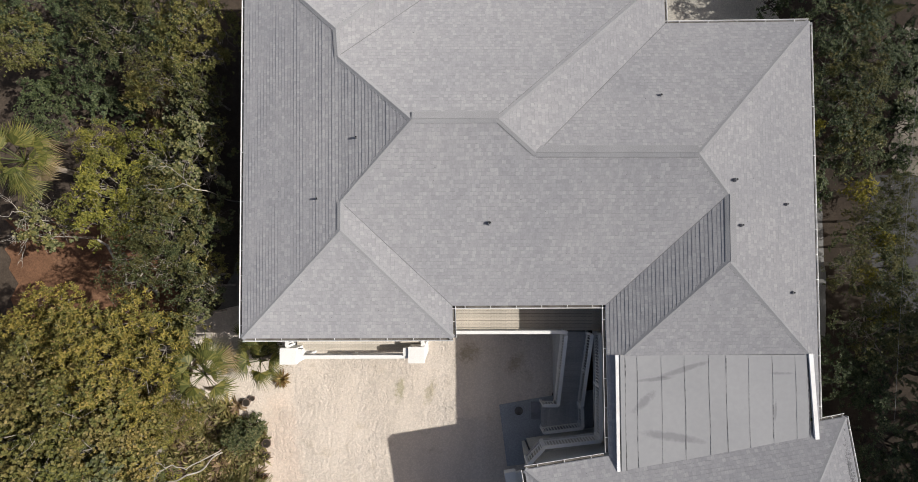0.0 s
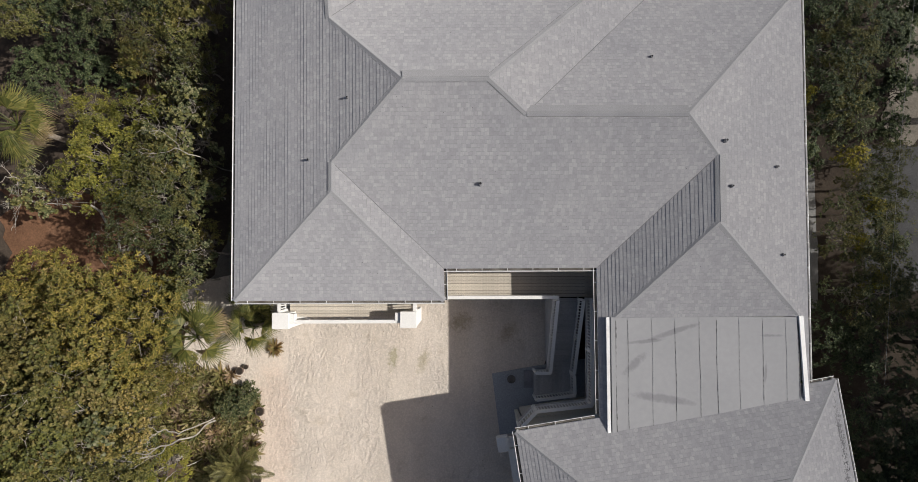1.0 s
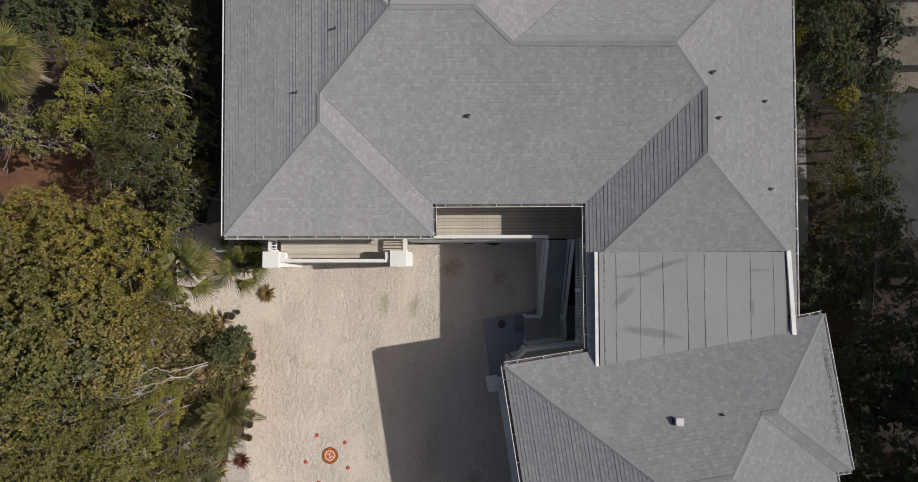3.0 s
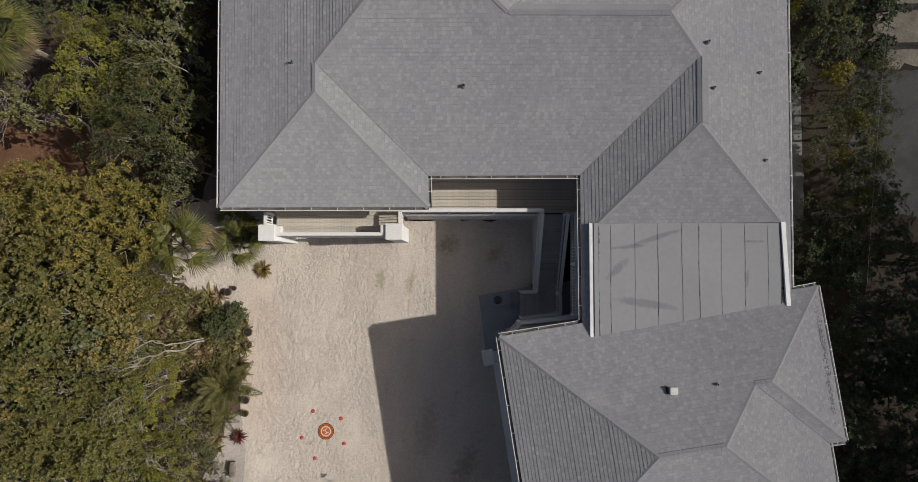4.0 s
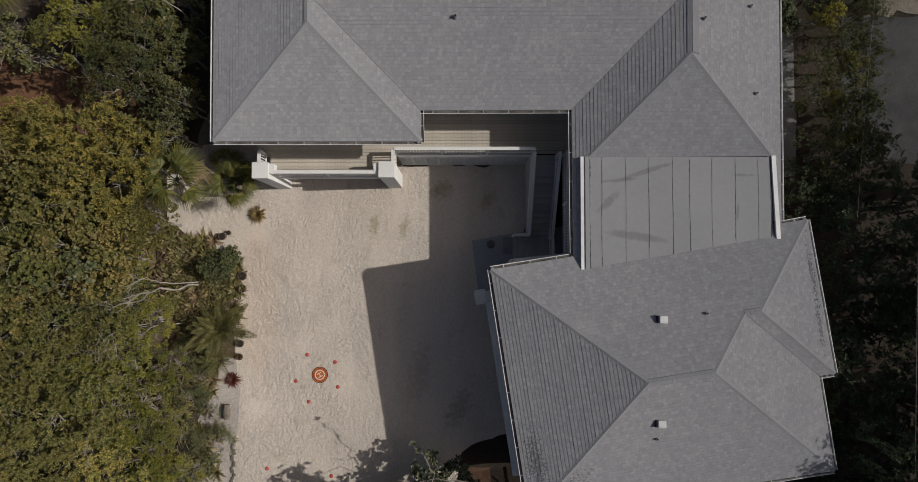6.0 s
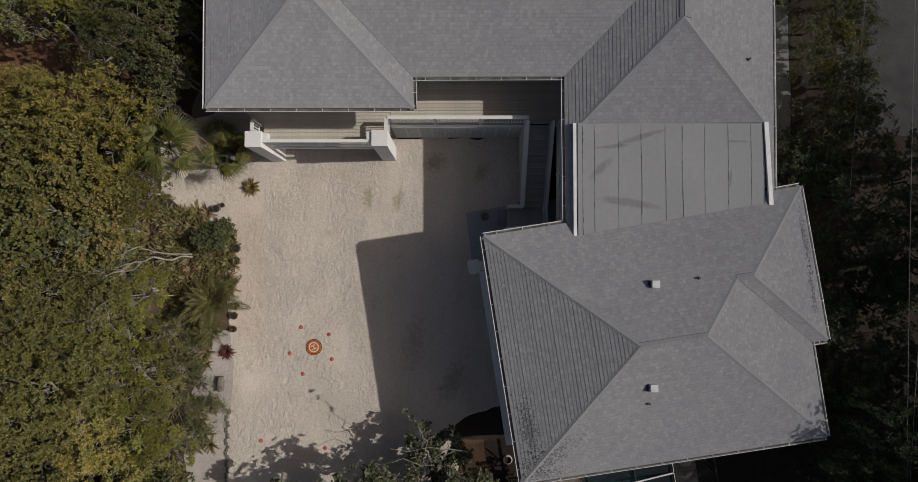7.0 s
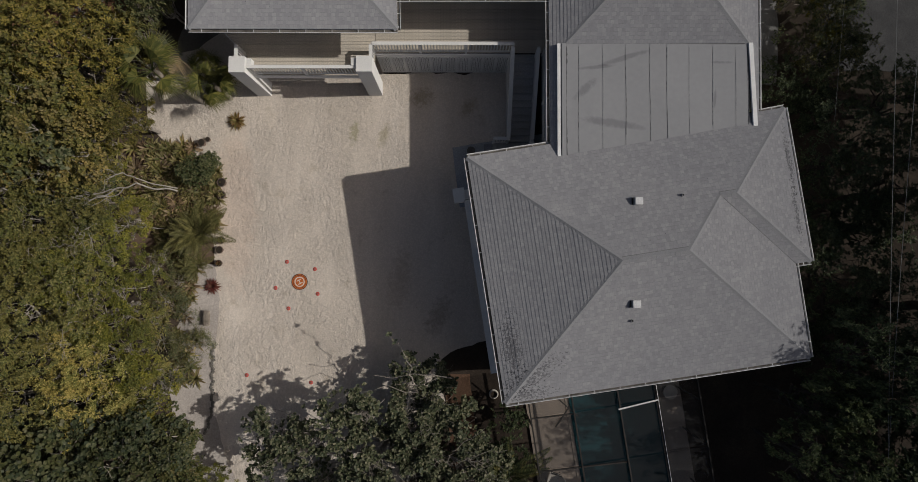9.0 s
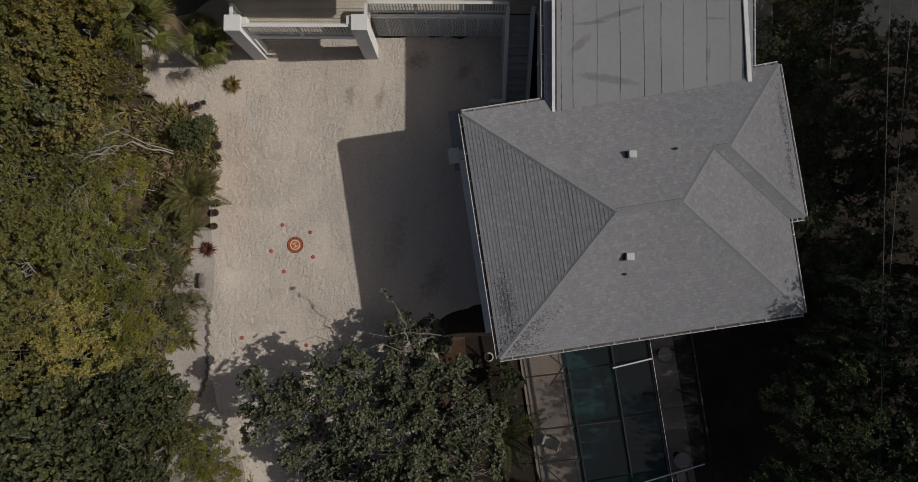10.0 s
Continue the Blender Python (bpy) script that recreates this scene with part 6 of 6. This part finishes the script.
def marker(x, y):
    m = thing("marker_cone", "small red-orange marker disc cone on the shell drive", "cone", "marker cones", at=(x, y, 0))
    bm = bmesh.new()
    n = 16
    rings = [[bm.verts.new((r * math.cos(2 * math.pi * k / n), r * math.sin(2 * math.pi * k / n), h)) for k in range(n)] for r, h in ((0.095, 0.0), (0.09, 0.012), (0.04, 0.05), (0.028, 0.05), (0.07, 0.008))]
    for a, b in zip(rings, rings[1:]):
        for k in range(n):
            bm.faces.new((a[k], a[(k + 1) % n], b[(k + 1) % n], b[k]))
    part("cone", bm, CONE, m)


for x, y in ((-4.85, -10.65), (-3.41, -12.14), (-5.37, -11.87), (-4.76, -12.82), (-3.55, -10.99), (-6.66, -15.90), (-3.68, -16.24)):
    marker(x, y)

reel = thing("hose_coil", "coiled pale garden hose on the mulch by the garage corner", "hose", at=(4.78, -16.75, 0.02))
for k in range(3):
    bm = bmesh.new()
    n, r = 24, 0.20 - 0.012 * k
    rim = [[bm.verts.new(((r + 0.022 * math.cos(b)) * math.cos(a), (r + 0.022 * math.cos(b)) * math.sin(a), 0.03 + 0.04 * k + 0.022 * math.sin(b))) for b in (2 * math.pi * j / 6 for j in range(6))] for a in (2 * math.pi * i / n for i in range(n))]
    for i in range(n):
        for j in range(6):
            bm.faces.new((rim[i][j], rim[(i + 1) % n][j], rim[(i + 1) % n][(j + 1) % 6], rim[i][(j + 1) % 6]))
    part("coil", bm, PADWHITE, reel)

# ---- pool terrace and screen cage behind the south block ----
def pool_water():
    m, nt, b = shader("pool_water", 0.08)
    b.inputs["Base Color"].default_value = (0.024, 0.078, 0.088, 1)
    b.inputs["Specular IOR Level"].default_value = 0.15
    co = nt.nodes.new("ShaderNodeTexCoord")
    n = add(nt, "ShaderNodeTexNoise", Scale=3.0, Detail=3.0)
    nt.links.new(co.outputs["Object"], n.inputs["Vector"])
    bp = add(nt, "ShaderNodeBump", Strength=0.15, Distance=0.03)
    nt.links.new(n.outputs["Fac"], bp.inputs["Height"])
    nt.links.new(bp.outputs["Normal"], b.inputs["Normal"])
    return m


def quad_prism(u0, u1, v0, v1, z0, z1):
    bm = bmesh.new()
    prism(bm, [L(u0, v1)[:2], L(u1, v1)[:2], L(u1, v0)[:2], L(u0, v0)[:2]], z0, z1)
    return bm


terrace = thing("pool_terrace", "tan paved pool terrace under a dark screen cage", "terrace", kind="structure")
for j in range(14):
    for u0, u1 in ((1.25, 2.15), (2.15, 3.05), (7.4, 8.4)):
        part("paver", quad_prism(u0 + 0.003, u1 - 0.003, 9.303 + j * 0.8, 10.097 + j * 0.8, 0.02, 0.10), PATIO, terrace)
for u0, u1 in ((1.25, 3.05), (7.4, 8.4)):
    part("mortar_bed", quad_prism(u0, u1, 9.3, 20.5, 0.0, 0.092), PATIO, terrace)
pool = thing("swimming_pool", "dark teal swimming pool in the terrace", "pool")
part("water", quad_prism(3.22, 7.22, 9.5, 20.3, 0.0, 0.06), pool_water(), pool)
for u0, u1, v0, v1 in ((3.06, 3.22, 9.3, 20.5), (7.22, 7.38, 9.3, 20.5), (3.22, 7.22, 9.3, 9.5)):
    part("coping", quad_prism(u0, u1, v0, v1, 0.0, 0.13), PATIO, pool)
cage = thing("screen_cage", "dark bronze screen enclosure frame over the pool", "pool cage")
for u in (1.15, 2.95, 4.86, 6.46, 8.2):
    for v0, v1 in ((9.75, 20.4),):
        bm = bmesh.new()
        beam(bm, L(u, v0, 3.1), L(u, v1, 3.0), 0.055, 0.11)
        part("rafter", bm, BRONZE, cage)
    for v in (11.2, 13.1, 15.5, 18.0, 20.3):
        if u in (1.15, 8.2) or v == 20.3:
            bm = bmesh.new()
            beam(bm, L(u, v, 0.0), L(u, v, 3.0), 0.055, 0.055)
            part("post", bm, BRONZE, cage)
for v, u1 in ((10.9, 2.95), (13.1, 4.86), (14.48, 2.95), (18.0, 8.2), (20.3, 8.2)):
    bm = bmesh.new()
    beam(bm, L(1.15, v, 3.03), L(u1, v + 0.04 * (u1 - 1.15), 3.03), 0.055, 0.07)
    part("purlin", bm, BRONZE, cage)
for a, b in (((2.25, 10.1), (3.1, 11.1)), ((2.8, 10.65), (2.1, 11.4)), ((1.26, 14.52), (2.0, 15.4)), ((1.15, 18.1), (2.4, 19.6))):
    bm = bmesh.new()
    beam(bm, L(*a, 3.05), L(*b, 3.03), 0.05, 0.05)
    part("brace", bm, BRONZE, cage)
def screen_material():
    m, nt, b = shader("insect_screen", 0.7)
    b.inputs["Base Color"].default_value = (0.03, 0.03, 0.03, 1)
    tr = nt.nodes.new("ShaderNodeBsdfTransparent")
    mx = add(nt, "ShaderNodeMixShader", Fac=0.16)
    nt.links.new(tr.outputs["BSDF"], mx.inputs[1])
    nt.links.new(b.outputs["BSDF"], mx.inputs[2])
    nt.links.new(mx.outputs["Shader"], nt.nodes["Material Output"].inputs["Surface"])
    return m


SCREEN = screen_material()
us, vs = (1.15, 2.95, 4.86, 6.46, 8.2), (9.75, 10.9, 13.1, 15.5, 18.0, 20.3)
for u0, u1 in zip(us, us[1:]):
    for v0, v1 in zip(vs, vs[1:]):
        part("screen_panel", quad_prism(u0 + 0.03, u1 - 0.03, v0 + 0.03, v1 - 0.03, 3.02, 3.022), SCREEN, cage, "fine dark insect screen")
for a, b, w in (((4.77, 11.05), (6.44, 10.91), 0.055), ((5.16, 15.87), (7.89, 15.5), 0.04), ((6.46, 9.8), (6.46, 20.2), 0.016)):
    bm = bmesh.new()
    beam(bm, L(*a, 3.13), L(*b, 3.13), w, 0.04)
    part("strut", bm, GUTTER, cage, "pale aluminium strut")


def patio_table(u, v, r):
    t = thing("patio_table", "round pale patio table on the pool terrace", "table", "patio tables", at=L(u, v, 0.1))
    bm = bmesh.new()
    tube(bm, [(0, 0, 0.69), (0, 0, 0.70), (0, 0, 0.73), (0, 0, 0.74)], [r * 0.97, r, r, r * 0.97], 24)
    part("tabletop", bm, PADWHITE, t)
    bm = bmesh.new()
    tube(bm, [(0, 0, 0), (0, 0, 0.03), (0, 0, 0.05), (0, 0, 0.69)], [r * 0.5, r * 0.48, 0.04, 0.035], 12)
    part("pedestal", bm, BRONZE, t)


def patio_chair(u, v, turn):
    c = thing("patio_chair", "pale sling patio chair beside the pool", "chair", "patio chairs")
    c.matrix_basis = pose(*L(u, v, 0.1), 0, 0, turn)
    for x in (-0.26, 0.26):
        bm = bmesh.new()
        tube(bm, [(x, 0.25, 0.0), (x, 0.22, 0.42), (x, -0.22, 0.40), (x, -0.26, 0.0)], [0.016] * 4, 8)
        part("leg_frame", bm, BRONZE, c)
        bm = bmesh.new()
        beam(bm, (x, 0.25, 0.62), (x, -0.25, 0.62), 0.05, 0.03)
        part("armrest", bm, BRONZE, c)
    bm = bmesh.new()
    block(bm, -0.25, 0.25, -0.24, 0.24, 0.40, 0.425)
    part("seat", bm, PADWHITE, c)
    bm = bmesh.new()
    beam(bm, (0, -0.24, 0.43), (0, -0.40, 0.95), 0.5, 0.025)
    part("backrest", bm, PADWHITE, c)


patio_table(7.72, 11.3, 0.32)
patio_table(7.72, 16.1, 0.36)
patio_chair(1.95, 14.4, 70)
patio_chair(7.6, 16.9, 190)

# overhead cables beyond the east side
cable = thing("overhead_cable", "thin pale overhead cables above the trees", "cable")
for x0, slope, bow, z in ((19.05, 0.045, 0.0, 7.0), (20.05, 0.112, 0.0006, 7.0), (18.65, 0.125, 0.0, 4.5)):
    last = -28 if z > 5 else -5
    bm = bmesh.new()
    pts = []
    for k in range(21):
        y = 16 + (last - 16) * k / 20
        pts.append((x0 + slope * y + bow * y * y, y, z - 0.3 * math.sin(math.pi * k / 20)))
    tube(bm, pts, [0.008 if z > 5 else 0.005] * 21, 5)
    part("cable", bm, WIRE, cable)
